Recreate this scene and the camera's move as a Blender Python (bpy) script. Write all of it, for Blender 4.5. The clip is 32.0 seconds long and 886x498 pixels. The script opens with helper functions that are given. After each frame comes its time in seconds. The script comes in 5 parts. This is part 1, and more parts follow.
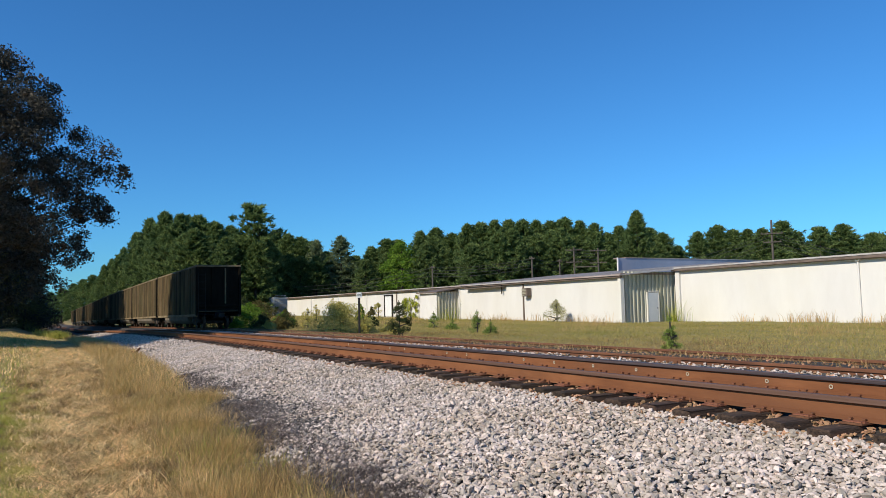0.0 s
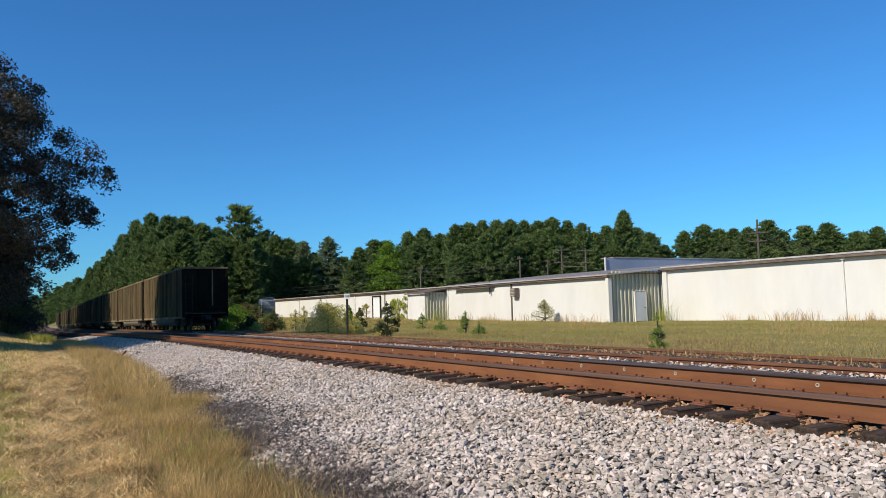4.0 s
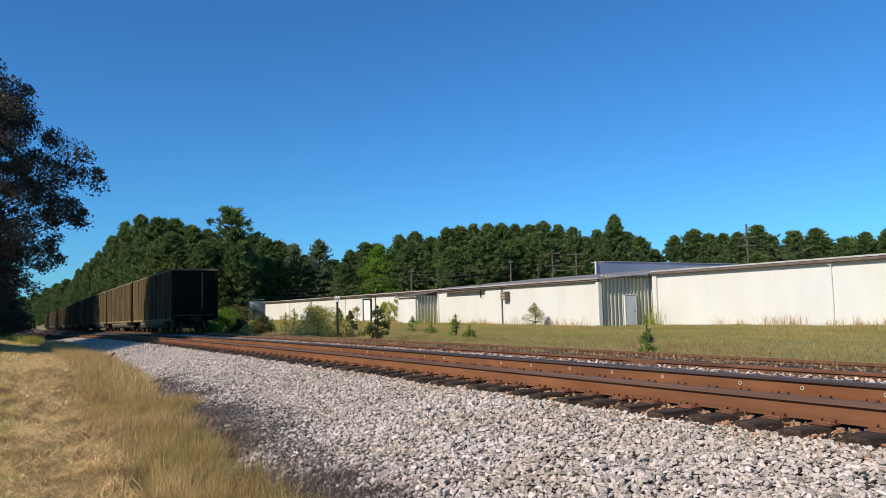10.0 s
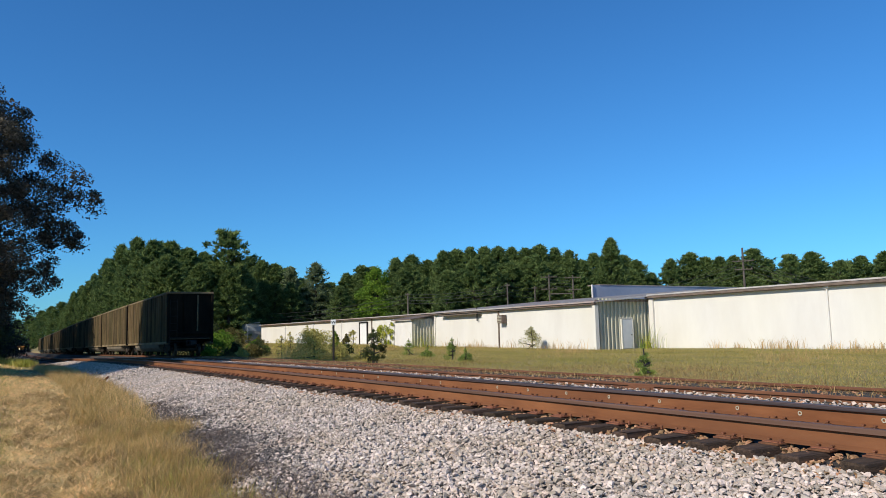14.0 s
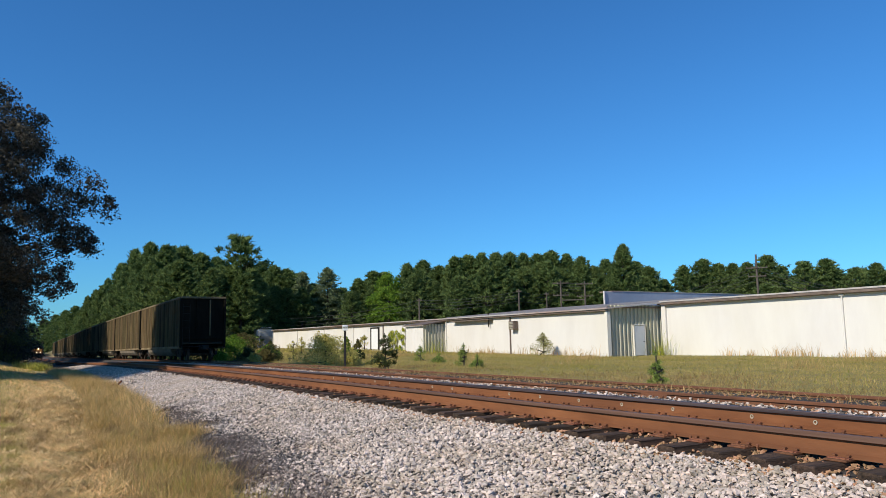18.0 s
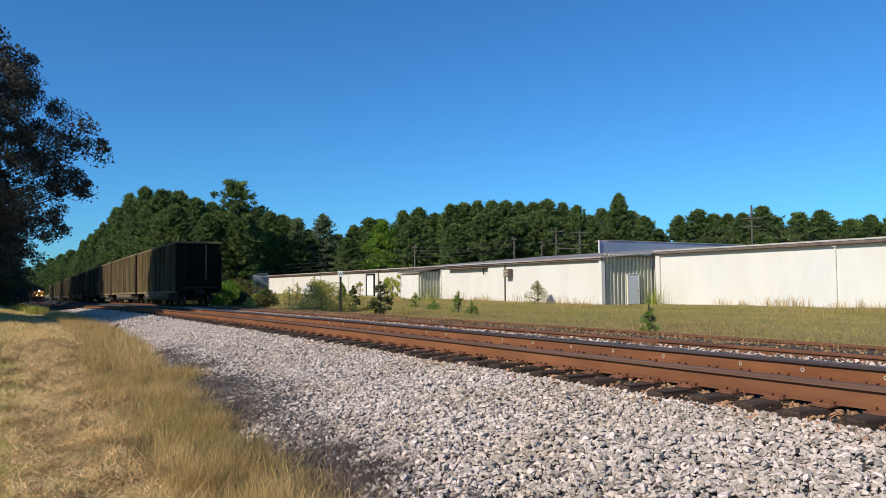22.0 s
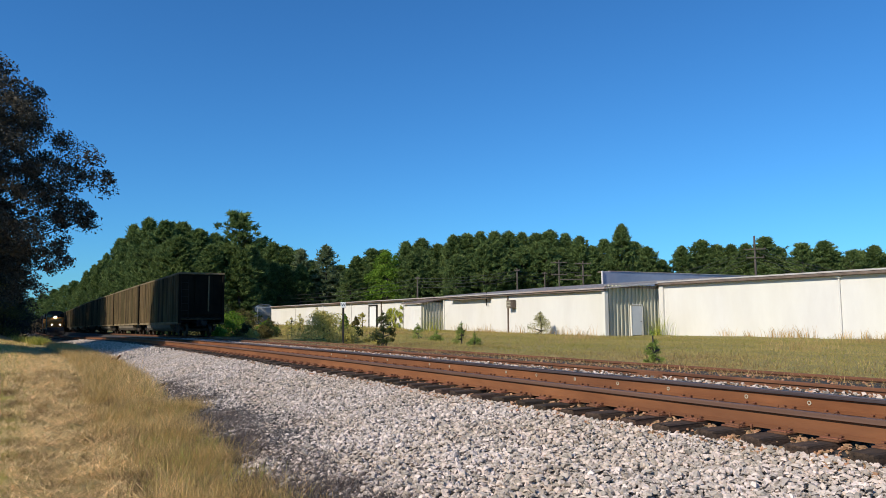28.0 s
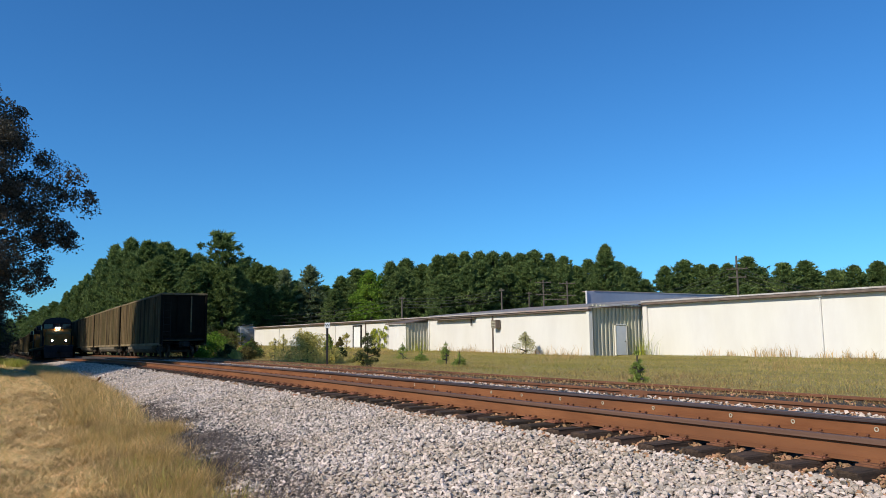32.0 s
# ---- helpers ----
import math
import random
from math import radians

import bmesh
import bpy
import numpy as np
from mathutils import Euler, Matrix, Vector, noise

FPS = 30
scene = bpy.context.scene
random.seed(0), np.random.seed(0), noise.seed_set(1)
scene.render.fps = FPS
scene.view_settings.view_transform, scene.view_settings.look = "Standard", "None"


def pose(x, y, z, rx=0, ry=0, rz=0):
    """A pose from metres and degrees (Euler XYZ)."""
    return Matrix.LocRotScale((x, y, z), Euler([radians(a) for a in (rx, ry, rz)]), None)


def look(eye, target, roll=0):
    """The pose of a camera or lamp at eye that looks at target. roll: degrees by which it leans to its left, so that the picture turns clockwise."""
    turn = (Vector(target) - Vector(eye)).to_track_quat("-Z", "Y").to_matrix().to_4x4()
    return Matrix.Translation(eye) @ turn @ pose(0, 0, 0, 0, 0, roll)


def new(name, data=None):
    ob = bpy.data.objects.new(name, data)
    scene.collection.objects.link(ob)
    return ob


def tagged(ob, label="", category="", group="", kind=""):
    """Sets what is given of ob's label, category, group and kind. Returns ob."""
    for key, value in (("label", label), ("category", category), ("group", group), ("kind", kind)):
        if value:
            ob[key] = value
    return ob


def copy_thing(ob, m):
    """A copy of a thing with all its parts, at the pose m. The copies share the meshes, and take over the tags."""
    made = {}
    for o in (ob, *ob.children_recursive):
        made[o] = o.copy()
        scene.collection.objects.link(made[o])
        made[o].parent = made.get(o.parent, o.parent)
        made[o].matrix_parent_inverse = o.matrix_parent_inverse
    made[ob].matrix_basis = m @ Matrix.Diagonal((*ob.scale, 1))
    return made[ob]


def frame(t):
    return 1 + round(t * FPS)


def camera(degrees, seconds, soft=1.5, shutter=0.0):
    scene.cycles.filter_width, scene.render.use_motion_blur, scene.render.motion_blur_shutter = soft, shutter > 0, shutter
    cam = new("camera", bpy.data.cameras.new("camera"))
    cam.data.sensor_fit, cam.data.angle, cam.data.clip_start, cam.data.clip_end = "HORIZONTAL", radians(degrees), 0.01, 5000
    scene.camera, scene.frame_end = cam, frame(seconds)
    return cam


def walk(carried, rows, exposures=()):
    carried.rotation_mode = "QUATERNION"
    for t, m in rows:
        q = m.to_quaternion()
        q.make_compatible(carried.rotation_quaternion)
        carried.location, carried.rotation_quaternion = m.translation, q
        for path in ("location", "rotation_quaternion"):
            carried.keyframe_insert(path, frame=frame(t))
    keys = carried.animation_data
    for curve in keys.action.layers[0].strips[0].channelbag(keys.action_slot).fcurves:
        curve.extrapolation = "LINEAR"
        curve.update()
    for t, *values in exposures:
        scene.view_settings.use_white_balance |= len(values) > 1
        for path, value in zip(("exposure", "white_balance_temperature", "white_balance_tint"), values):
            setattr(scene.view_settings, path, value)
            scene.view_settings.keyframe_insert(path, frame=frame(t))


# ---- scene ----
# x runs across the tracks, y along them; z = 0 is the mown verge under the camera
cam = camera(61.77, 32.0, soft=0.6)
EYE = 1.6
# seconds, heading, pitch, roll, and the small sway of the hand-held camera in metres
ROWS = [
    (0.0, 29.160, 4.518, 1.176, 0.000, 0.000, 0.000),
    (0.5, 28.885, 4.579, 1.219, -0.001, 0.025, -0.002),
    (1.0, 28.766, 4.364, 1.100, -0.002, 0.021, -0.004),
    (1.5, 28.680, 4.696, 1.425, 0.000, 0.019, 0.000),
    (2.0, 28.928, 5.223, 1.353, 0.006, 0.021, 0.005),
    (2.5, 29.177, 5.319, 1.198, 0.004, 0.018, 0.002),
    (3.0, 29.701, 5.294, 1.569, 0.010, 0.022, -0.001),
    (3.5, 29.928, 5.008, 1.755, 0.012, 0.022, 0.006),
    (5.5, 31.408, 3.408, -0.060, 0.014, 0.003, -0.021),
    (6.0, 32.725, 3.451, 0.685, -0.028, 0.047, -0.029),
    (6.5, 31.834, 3.592, 1.244, -0.059, 0.046, -0.005),
    (7.0, 30.889, 4.567, 0.292, 0.004, -0.019, -0.004),
    (7.5, 30.036, 3.126, 0.881, 0.005, -0.030, -0.011),
    (8.0, 29.596, 2.639, 0.756, 0.014, -0.012, -0.008),
    (8.5, 29.500, 3.275, 0.855, 0.012, -0.014, -0.021),
    (9.0, 29.438, 3.552, 1.056, 0.018, -0.017, -0.009),
    (9.5, 29.612, 4.003, 0.985, 0.017, -0.022, -0.008),
    (10.0, 30.783, 4.776, 1.289, 0.025, -0.016, -0.008),
    (10.5, 30.820, 4.886, 1.400, 0.021, -0.020, 0.001),
    (11.0, 31.011, 6.477, 1.358, 0.014, -0.032, 0.015),
    (11.5, 30.819, 7.082, 1.239, 0.027, -0.017, 0.007),
    (12.0, 31.059, 6.871, 1.375, 0.033, -0.022, 0.012),
    (12.5, 31.407, 6.872, 1.541, 0.036, -0.024, 0.008),
    (13.0, 31.419, 7.084, 1.418, 0.032, -0.018, 0.015),
    (13.5, 31.452, 6.847, 1.247, 0.030, -0.022, 0.010),
    (14.0, 31.079, 6.554, 1.260, 0.035, -0.017, 0.003),
    (14.5, 30.744, 5.778, 1.208, 0.027, -0.022, 0.002),
    (15.0, 30.557, 5.596, 1.207, 0.023, -0.027, 0.002),
    (15.5, 30.375, 6.830, 1.115, 0.034, -0.028, 0.004),
    (17.5, 30.335, 7.205, 1.076, 0.044, -0.005, 0.005),
    (18.0, 30.197, 7.009, 0.975, 0.022, -0.012, 0.012),
    (18.5, 29.898, 6.805, 1.020, -0.009, -0.050, -0.004),
    (19.0, 30.021, 5.560, 0.966, 0.007, -0.030, -0.003),
    (19.5, 29.966, 5.514, 0.599, 0.029, -0.023, -0.006),
    (20.0, 30.167, 4.760, 0.896, 0.036, -0.006, -0.006),
    (20.5, 31.177, 3.883, 0.528, 0.006, -0.021, -0.026),
    (21.0, 30.809, 3.313, 0.448, 0.039, -0.024, -0.004),
    (21.5, 31.110, 3.865, 0.374, 0.012, -0.022, -0.019),
    (22.0, 30.472, 2.955, 0.423, 0.032, -0.016, -0.005),
    (22.5, 30.759, 3.365, 0.286, 0.017, -0.025, -0.002),
    (23.0, 30.769, 3.303, 0.219, 0.020, -0.023, -0.013),
    (23.5, 30.686, 5.018, 0.304, 0.011, -0.029, -0.018),
    (24.0, 30.431, 5.055, 0.226, 0.057, -0.002, -0.007),
    (24.5, 30.237, 4.772, 0.367, 0.020, -0.030, -0.008),
    (25.0, 30.626, 4.976, 0.258, 0.009, -0.029, -0.008),
    (25.5, 30.771, 5.746, 0.237, 0.023, -0.014, 0.016),
    (27.5, 30.480, 5.481, 0.595, 0.031, 0.002, -0.003),
    (28.0, 30.275, 5.334, 0.422, 0.024, -0.017, 0.009),
    (28.5, 30.617, 6.033, 0.512, 0.028, -0.020, 0.005),
    (29.0, 31.071, 6.163, 0.048, 0.021, -0.022, 0.007),
    (29.5, 31.286, 6.504, 0.068, 0.020, -0.020, -0.004),
    (30.0, 31.240, 6.307, 0.185, 0.013, -0.017, -0.006),
    (30.5, 31.519, 5.595, 0.296, 0.023, -0.005, 0.002),
    (31.0, 31.564, 5.626, 0.257, 0.016, -0.012, -0.005),
    (31.5, 31.551, 6.207, 0.423, 0.021, -0.016, 0.002),
    (32.0, 31.494, 6.880, 0.597, 0.017, -0.015, 0.002),
]
walk(cam, [(t, pose(x, y, EYE + z, 0, 0, -h) @ pose(0, 0, 0, 90 + p, 0, 0) @ pose(0, 0, 0, 0, 0, -r)) for t, h, p, r, x, y, z in ROWS],
     exposures=[(0, 0.0), (32, 0.0)])

# ---- light ----
SUN_EL, SUN_HEAD = 34.0, -102.0          # elevation, heading clockwise from +y
world = bpy.data.worlds.new("world")
scene.world = world
world.use_nodes = True
wn = world.node_tree.nodes
sky = wn.new("ShaderNodeTexSky")
sky.sky_type, sky.sun_disc = "NISHITA", False
sky.sun_elevation, sky.sun_rotation = radians(SUN_EL), radians(SUN_HEAD)
sky.air_density, sky.dust_density, sky.ozone_density = 1.0, 0.25, 2.5
wn["Background"].inputs["Strength"].default_value = 0.11
tint = wn.new("ShaderNodeMix")                 # the film's clear, deep autumn blue
tint.data_type, tint.blend_type = "RGBA", "MULTIPLY"
tint.inputs["Factor"].default_value = 1.0
tint.inputs["B"].default_value = (0.31, 0.80, 1.26, 1)
world.node_tree.links.new(sky.outputs[0], tint.inputs["A"])
world.node_tree.links.new(tint.outputs["Result"], wn["Background"].inputs["Color"])
sun = new("sun", bpy.data.lights.new("sun", "SUN"))
sun.data.energy, sun.data.angle, sun.data.color = 4.9, radians(0.53), (1.0, 0.915, 0.77)
_h, _e = radians(SUN_HEAD), radians(SUN_EL)
sun.matrix_world = look((0, 0, 60), Vector((0, 0, 60)) - Vector((math.sin(_h) * math.cos(_e), math.cos(_h) * math.cos(_e), math.sin(_e))))


# ---- materials ----
def mat(name, a, b, scale=4.0, rough=0.8, metal=0.0, bump=0.3, fine=0.0, spread=0.0, stretch=(1, 1, 1), c=None, cscale=0.6, camount=0.5, spec=0.3, detail=6.0):
    """Two colours mixed by noise, a third in larger patches, a second finer grain, and a bump; spread varies piece by piece."""
    m = bpy.data.materials.new(name)
    m.use_nodes = True
    n, l = m.node_tree.nodes, m.node_tree.links
    bs = n["Principled BSDF"]
    co = n.new("ShaderNodeTexCoord")
    mp = n.new("ShaderNodeMapping")
    mp.inputs["Scale"].default_value = stretch
    l.new(co.outputs["Object"], mp.inputs["Vector"])
    nz = n.new("ShaderNodeTexNoise")
    nz.inputs["Scale"].default_value, nz.inputs["Detail"].default_value, nz.inputs["Roughness"].default_value = scale, detail, 0.65
    l.new(mp.outputs[0], nz.inputs["Vector"])
    rp = n.new("ShaderNodeValToRGB")
    rp.color_ramp.elements[0].position, rp.color_ramp.elements[1].position = 0.32, 0.68
    rp.color_ramp.elements[0].color, rp.color_ramp.elements[1].color = (*a, 1), (*b, 1)
    l.new(nz.outputs["Fac"], rp.inputs["Fac"])
    out = rp.outputs["Color"]
    if c:
        nz2 = n.new("ShaderNodeTexNoise")
        nz2.inputs["Scale"].default_value, nz2.inputs["Detail"].default_value = cscale, 4.0
        l.new(mp.outputs[0], nz2.inputs["Vector"])
        mr = n.new("ShaderNodeMapRange")
        mr.inputs["From Min"].default_value, mr.inputs["From Max"].default_value = 0.42, 0.68
        mr.inputs["To Max"].default_value = camount
        l.new(nz2.outputs["Fac"], mr.inputs["Value"])
        mx = n.new("ShaderNodeMix")
        mx.data_type = "RGBA"
        l.new(mr.outputs[0], mx.inputs["Factor"])
        l.new(out, mx.inputs["A"])
        mx.inputs["B"].default_value = (*c, 1)
        out = mx.outputs["Result"]
    if spread:
        hs = n.new("ShaderNodeHueSaturation")
        gi = n.new("ShaderNodeNewGeometry")
        oi = n.new("ShaderNodeObjectInfo")
        ad = n.new("ShaderNodeMath")
        ad.operation = "ADD"
        l.new(gi.outputs["Random Per Island"], ad.inputs[0])
        l.new(oi.outputs["Random"], ad.inputs[1])
        fr = n.new("ShaderNodeMath")
        fr.operation = "FRACT"
        l.new(ad.outputs[0], fr.inputs[0])
        mr2 = n.new("ShaderNodeMapRange")
        mr2.inputs["To Min"].default_value, mr2.inputs["To Max"].default_value = 1 - spread, 1 + spread
        l.new(fr.outputs[0], mr2.inputs["Value"])
        l.new(mr2.outputs[0], hs.inputs["Value"])
        mr3 = n.new("ShaderNodeMapRange")
        mr3.inputs["To Min"].default_value, mr3.inputs["To Max"].default_value = 0.5 + 0.035 * spread, 0.5 - 0.035 * spread
        l.new(fr.outputs[0], mr3.inputs["Value"])
        l.new(mr3.outputs[0], hs.inputs["Hue"])
        l.new(out, hs.inputs["Color"])
        out = hs.outputs["Color"]
    l.new(out, bs.inputs["Base Color"])
    bs.inputs["Roughness"].default_value, bs.inputs["Metallic"].default_value = rough, metal
    bs.inputs["Specular IOR Level"].default_value = spec
    if bump:
        nb = n.new("ShaderNodeTexNoise")
        nb.inputs["Scale"].default_value, nb.inputs["Detail"].default_value = fine or scale * 5, 5.0
        l.new(mp.outputs[0], nb.inputs["Vector"])
        bp = n.new("ShaderNodeBump")
        bp.inputs["Strength"].default_value, bp.inputs["Distance"].default_value = bump, 0.02
        l.new(nb.outputs["Fac"], bp.inputs["Height"])
        l.new(bp.outputs[0], bs.inputs["Normal"])
    return m


def leafmat(name, a, b, spread=0.35, thin=0.35, scale=0.35, stretch=(1, 1, 1)):
    """Foliage: two greens in patches, varied leaf by leaf, some light passing through."""
    m = mat(name, a, b, scale=scale, rough=0.65, bump=0, spread=spread, spec=0.12, detail=3.0, stretch=stretch)
    n, l = m.node_tree.nodes, m.node_tree.links
    bs = n["Principled BSDF"]
    tr = n.new("ShaderNodeBsdfTranslucent")
    l.new(bs.inputs["Base Color"].links[0].from_socket, tr.inputs["Color"])
    mx = n.new("ShaderNodeMixShader")
    mx.inputs[0].default_value = thin
    l.new(bs.outputs[0], mx.inputs[1])
    l.new(tr.outputs[0], mx.inputs[2])
    l.new(mx.outputs[0], n["Material Output"].inputs["Surface"])
    return m


def glow(name, col, power):
    m = bpy.data.materials.new(name)
    m.use_nodes = True
    bs = m.node_tree.nodes["Principled BSDF"]
    bs.inputs["Base Color"].default_value = (*col, 1)
    bs.inputs["Emission Color"].default_value, bs.inputs["Emission Strength"].default_value = (*col, 1), power
    return m


M_STONE = mat("granite_ballast", (0.37, 0.305, 0.258), (0.645, 0.54, 0.465), scale=9, rough=0.95, bump=0.4, fine=60, spread=0.38, c=(0.42, 0.31, 0.20), cscale=1.1, camount=0.35)
M_STONE_RUST = mat("rust_stained_ballast", (0.25, 0.125, 0.06), (0.46, 0.275, 0.155), scale=9, rough=0.9, bump=0.5, fine=60, spread=0.4)
# near black: shade in the gaps between the stones is painted in here
M_BED_SHADE = mat("ballast_bed", (0.016, 0.014, 0.013), (0.09, 0.08, 0.07), scale=30, rough=0.95, bump=0.9, fine=24, c=(0.06, 0.052, 0.045), cscale=0.7, camount=0.5, detail=8)
M_RUST = mat("rusty_rail_steel", (0.155, 0.056, 0.021), (0.25, 0.099, 0.039), scale=3.0, rough=0.8, metal=0.05, bump=0.12, fine=70, stretch=(1, 0.25, 1), c=(0.12, 0.05, 0.025), cscale=1.4, camount=0.6)
M_OLDRUST = mat("dull_rusty_rail", (0.10, 0.042, 0.024), (0.19, 0.08, 0.04), scale=4.0, rough=0.85, metal=0.05, bump=0.2, fine=60, stretch=(1, 0.3, 1))
M_HEAD = mat("worn_rail_head", (0.10, 0.052, 0.034), (0.165, 0.092, 0.064), scale=2.0, rough=0.65, metal=0.05, bump=0.06, fine=80, stretch=(8, 0.1, 8), spec=0.25)
M_HEAD_DARK = mat("greased_rail_head", (0.028, 0.019, 0.018), (0.12, 0.085, 0.08), scale=2.0, rough=0.45, metal=0.1, bump=0.06, fine=80, stretch=(30, 0.1, 30), spec=0.35)
M_TIE = mat("creosoted_sleeper", (0.022, 0.015, 0.011), (0.10, 0.064, 0.042), scale=5, rough=0.9, bump=0.7, fine=30, stretch=(0.6, 6, 6), spread=0.35)
M_OLDTIE = mat("weathered_sleeper", (0.06, 0.045, 0.035), (0.17, 0.13, 0.1), scale=5, rough=0.95, bump=0.7, fine=30, stretch=(0.6, 6, 6), spread=0.35)
M_PLATE = mat("rusty_plate", (0.13, 0.05, 0.028), (0.24, 0.1, 0.05), scale=14, rough=0.85, metal=0.1, bump=0.3, fine=60, spread=0.2)
M_RING = mat("white_paint_ring", (0.34, 0.29, 0.21), (0.50, 0.45, 0.35), scale=20, rough=0.7, bump=0.1)
M_EARTH = mat("verge_earth", (0.18, 0.118, 0.054), (0.42, 0.295, 0.135), scale=5.0, rough=0.95, bump=0.9, fine=30, c=(0.22, 0.22, 0.06), cscale=0.12, camount=0.7, detail=8)
_n, _l = M_EARTH.node_tree.nodes, M_EARTH.node_tree.links
_x, _r, _m = _n.new("ShaderNodeSeparateXYZ"), _n.new("ShaderNodeMapRange"), _n.new("ShaderNodeMix")   # thatch of the field, east of the siding
_l.new(_n["Texture Coordinate"].outputs["Object"], _x.inputs[0])
_l.new(_x.outputs["X"], _r.inputs["Value"])
_r.inputs["From Min"].default_value, _r.inputs["From Max"].default_value, _r.inputs["To Max"].default_value = 11.5, 20.0, 0.75
_m.data_type = "RGBA"
_l.new(_r.outputs[0], _m.inputs["Factor"])
_l.new(_n["Principled BSDF"].inputs["Base Color"].links[0].from_socket, _m.inputs["A"])
_m.inputs["B"].default_value = (0.25, 0.21, 0.075, 1)
_l.new(_m.outputs["Result"], _n["Principled BSDF"].inputs["Base Color"])
M_STRAW = leafmat("dry_straw", (0.58, 0.385, 0.145), (0.95, 0.71, 0.345), spread=0.7, thin=0.12, scale=1.2)
M_TALL = leafmat("tall_dry_grass", (0.41, 0.275, 0.09), (0.73, 0.52, 0.23), spread=0.55, thin=0.35, scale=0.8)
M_GREEN = leafmat("mown_green_grass", (0.30, 0.33, 0.055), (0.53, 0.46, 0.13), spread=0.35, thin=0.35, scale=0.7)
M_MEADOW = leafmat("green_meadow_grass", (0.26, 0.27, 0.055), (0.43, 0.37, 0.11), spread=0.2, thin=0.35, scale=0.25)
M_FIELD = leafmat("rough_field_grass", (0.30, 0.27, 0.065), (0.54, 0.40, 0.155), spread=0.2, thin=0.35, scale=0.3, stretch=(1.6, 0.3, 1))
M_WEED = leafmat("dry_weeds", (0.38, 0.25, 0.10), (0.56, 0.40, 0.18), spread=0.35, thin=0.3, scale=0.5)
M_PINE = leafmat("pine_needles", (0.080, 0.135, 0.045), (0.185, 0.245, 0.078), spread=0.5, thin=0.38)
M_CEDAR = leafmat("greyish_conifer_needles", (0.12, 0.17, 0.085), (0.22, 0.26, 0.13), spread=0.4, thin=0.3)
M_BROAD = leafmat("bright_broad_leaves", (0.09, 0.18, 0.02), (0.20, 0.31, 0.04), spread=0.4, thin=0.35)
# dark and bluish: the crowns' shade is put into the leaf colour
M_OAK_SHADED = leafmat("shaded_autumn_oak_leaves", (0.040, 0.046, 0.040), (0.115, 0.094, 0.066), spread=0.5, thin=0.2, scale=0.3)
M_OLIVE = leafmat("olive_brown_leaves", (0.10, 0.095, 0.03), (0.21, 0.17, 0.06), spread=0.4, thin=0.3, scale=0.5)
M_BUSH = leafmat("yellow_green_bush", (0.40, 0.37, 0.085), (0.64, 0.53, 0.18), spread=0.4, thin=0.35, scale=1.0)
M_SHRUB = leafmat("young_pine_needles", (0.15, 0.22, 0.045), (0.30, 0.36, 0.09), spread=0.35, thin=0.3, scale=1.0)
M_JUNIPER = leafmat("juniper_needles", (0.035, 0.055, 0.02), (0.10, 0.11, 0.04), spread=0.5, thin=0.25, scale=1.5)
M_GREY = leafmat("grey_green_leaves", (0.26, 0.26, 0.10), (0.45, 0.42, 0.20), spread=0.45, thin=0.35, scale=1.5)
M_BARK = mat("bark", (0.035, 0.029, 0.025), (0.10, 0.084, 0.07), scale=3, rough=0.95, bump=0.9, fine=12, stretch=(1, 1, 0.3))
M_WHITE = mat("white_painted_metal", (0.63, 0.603, 0.565), (0.70, 0.678, 0.64), scale=0.6, rough=0.6, bump=0.04, c=(0.64, 0.60, 0.47), cscale=0.14, camount=0.4, stretch=(1, 1, 0.35))
# greyer than the white sheets: shade of the end faces is in the colour
M_CORR_SHADED = mat("shaded_corrugated_metal", (0.36, 0.345, 0.30), (0.50, 0.475, 0.40), scale=1.5, rough=0.6, bump=0.08, c=(0.42, 0.39, 0.16), cscale=0.4, camount=0.4, stretch=(1, 1, 0.3))
M_TRIM = mat("brown_roof_trim", (0.10, 0.075, 0.06), (0.20, 0.15, 0.12), scale=2, rough=0.7, bump=0.1)
M_ROOF = mat("weathered_metal_roof", (0.40, 0.36, 0.33), (0.58, 0.55, 0.52), scale=1.2, rough=0.5, metal=0.2, bump=0.1, c=(0.32, 0.16, 0.10), cscale=0.12, camount=0.7)
# the bluish shade on this wall is put into its base colour
M_BLUE_SHADED = mat("shaded_blue_grey_wall", (0.24, 0.27, 0.34), (0.29, 0.32, 0.40), scale=0.8, rough=0.5, bump=0.05)
M_DOOR = mat("grey_painted_door", (0.50, 0.53, 0.56), (0.58, 0.60, 0.62), scale=2, rough=0.5, bump=0.03)
M_DARK = mat("black_metal", (0.012, 0.011, 0.010), (0.035, 0.03, 0.027), scale=3, rough=0.7, metal=0.2, bump=0.1)
M_WAGON = mat("sooty_brown_wagon_steel", (0.035, 0.023, 0.013), (0.10, 0.07, 0.036), scale=2.2, rough=0.75, metal=0.1, bump=0.15, fine=30, stretch=(1, 1, 0.18), c=(0.14, 0.10, 0.045), cscale=0.8, camount=0.4, spread=0.2)
# soot, painted blacker still for the shade on the wagon ends
M_WAGEND_SHADED = mat("sooty_shaded_wagon_end", (0.006, 0.005, 0.004), (0.022, 0.017, 0.011), scale=1.6, rough=0.9, spec=0.1, bump=0.12, fine=30, stretch=(1, 1, 0.3))
# lighter than the side sheets: sun on the ribs is painted in
M_RIB_LIT = mat("sunlit_brown_wagon_rib", (0.07, 0.048, 0.024), (0.20, 0.145, 0.065), scale=2.0, rough=0.75, bump=0.12, fine=30, stretch=(1, 1, 0.15), spread=0.35)
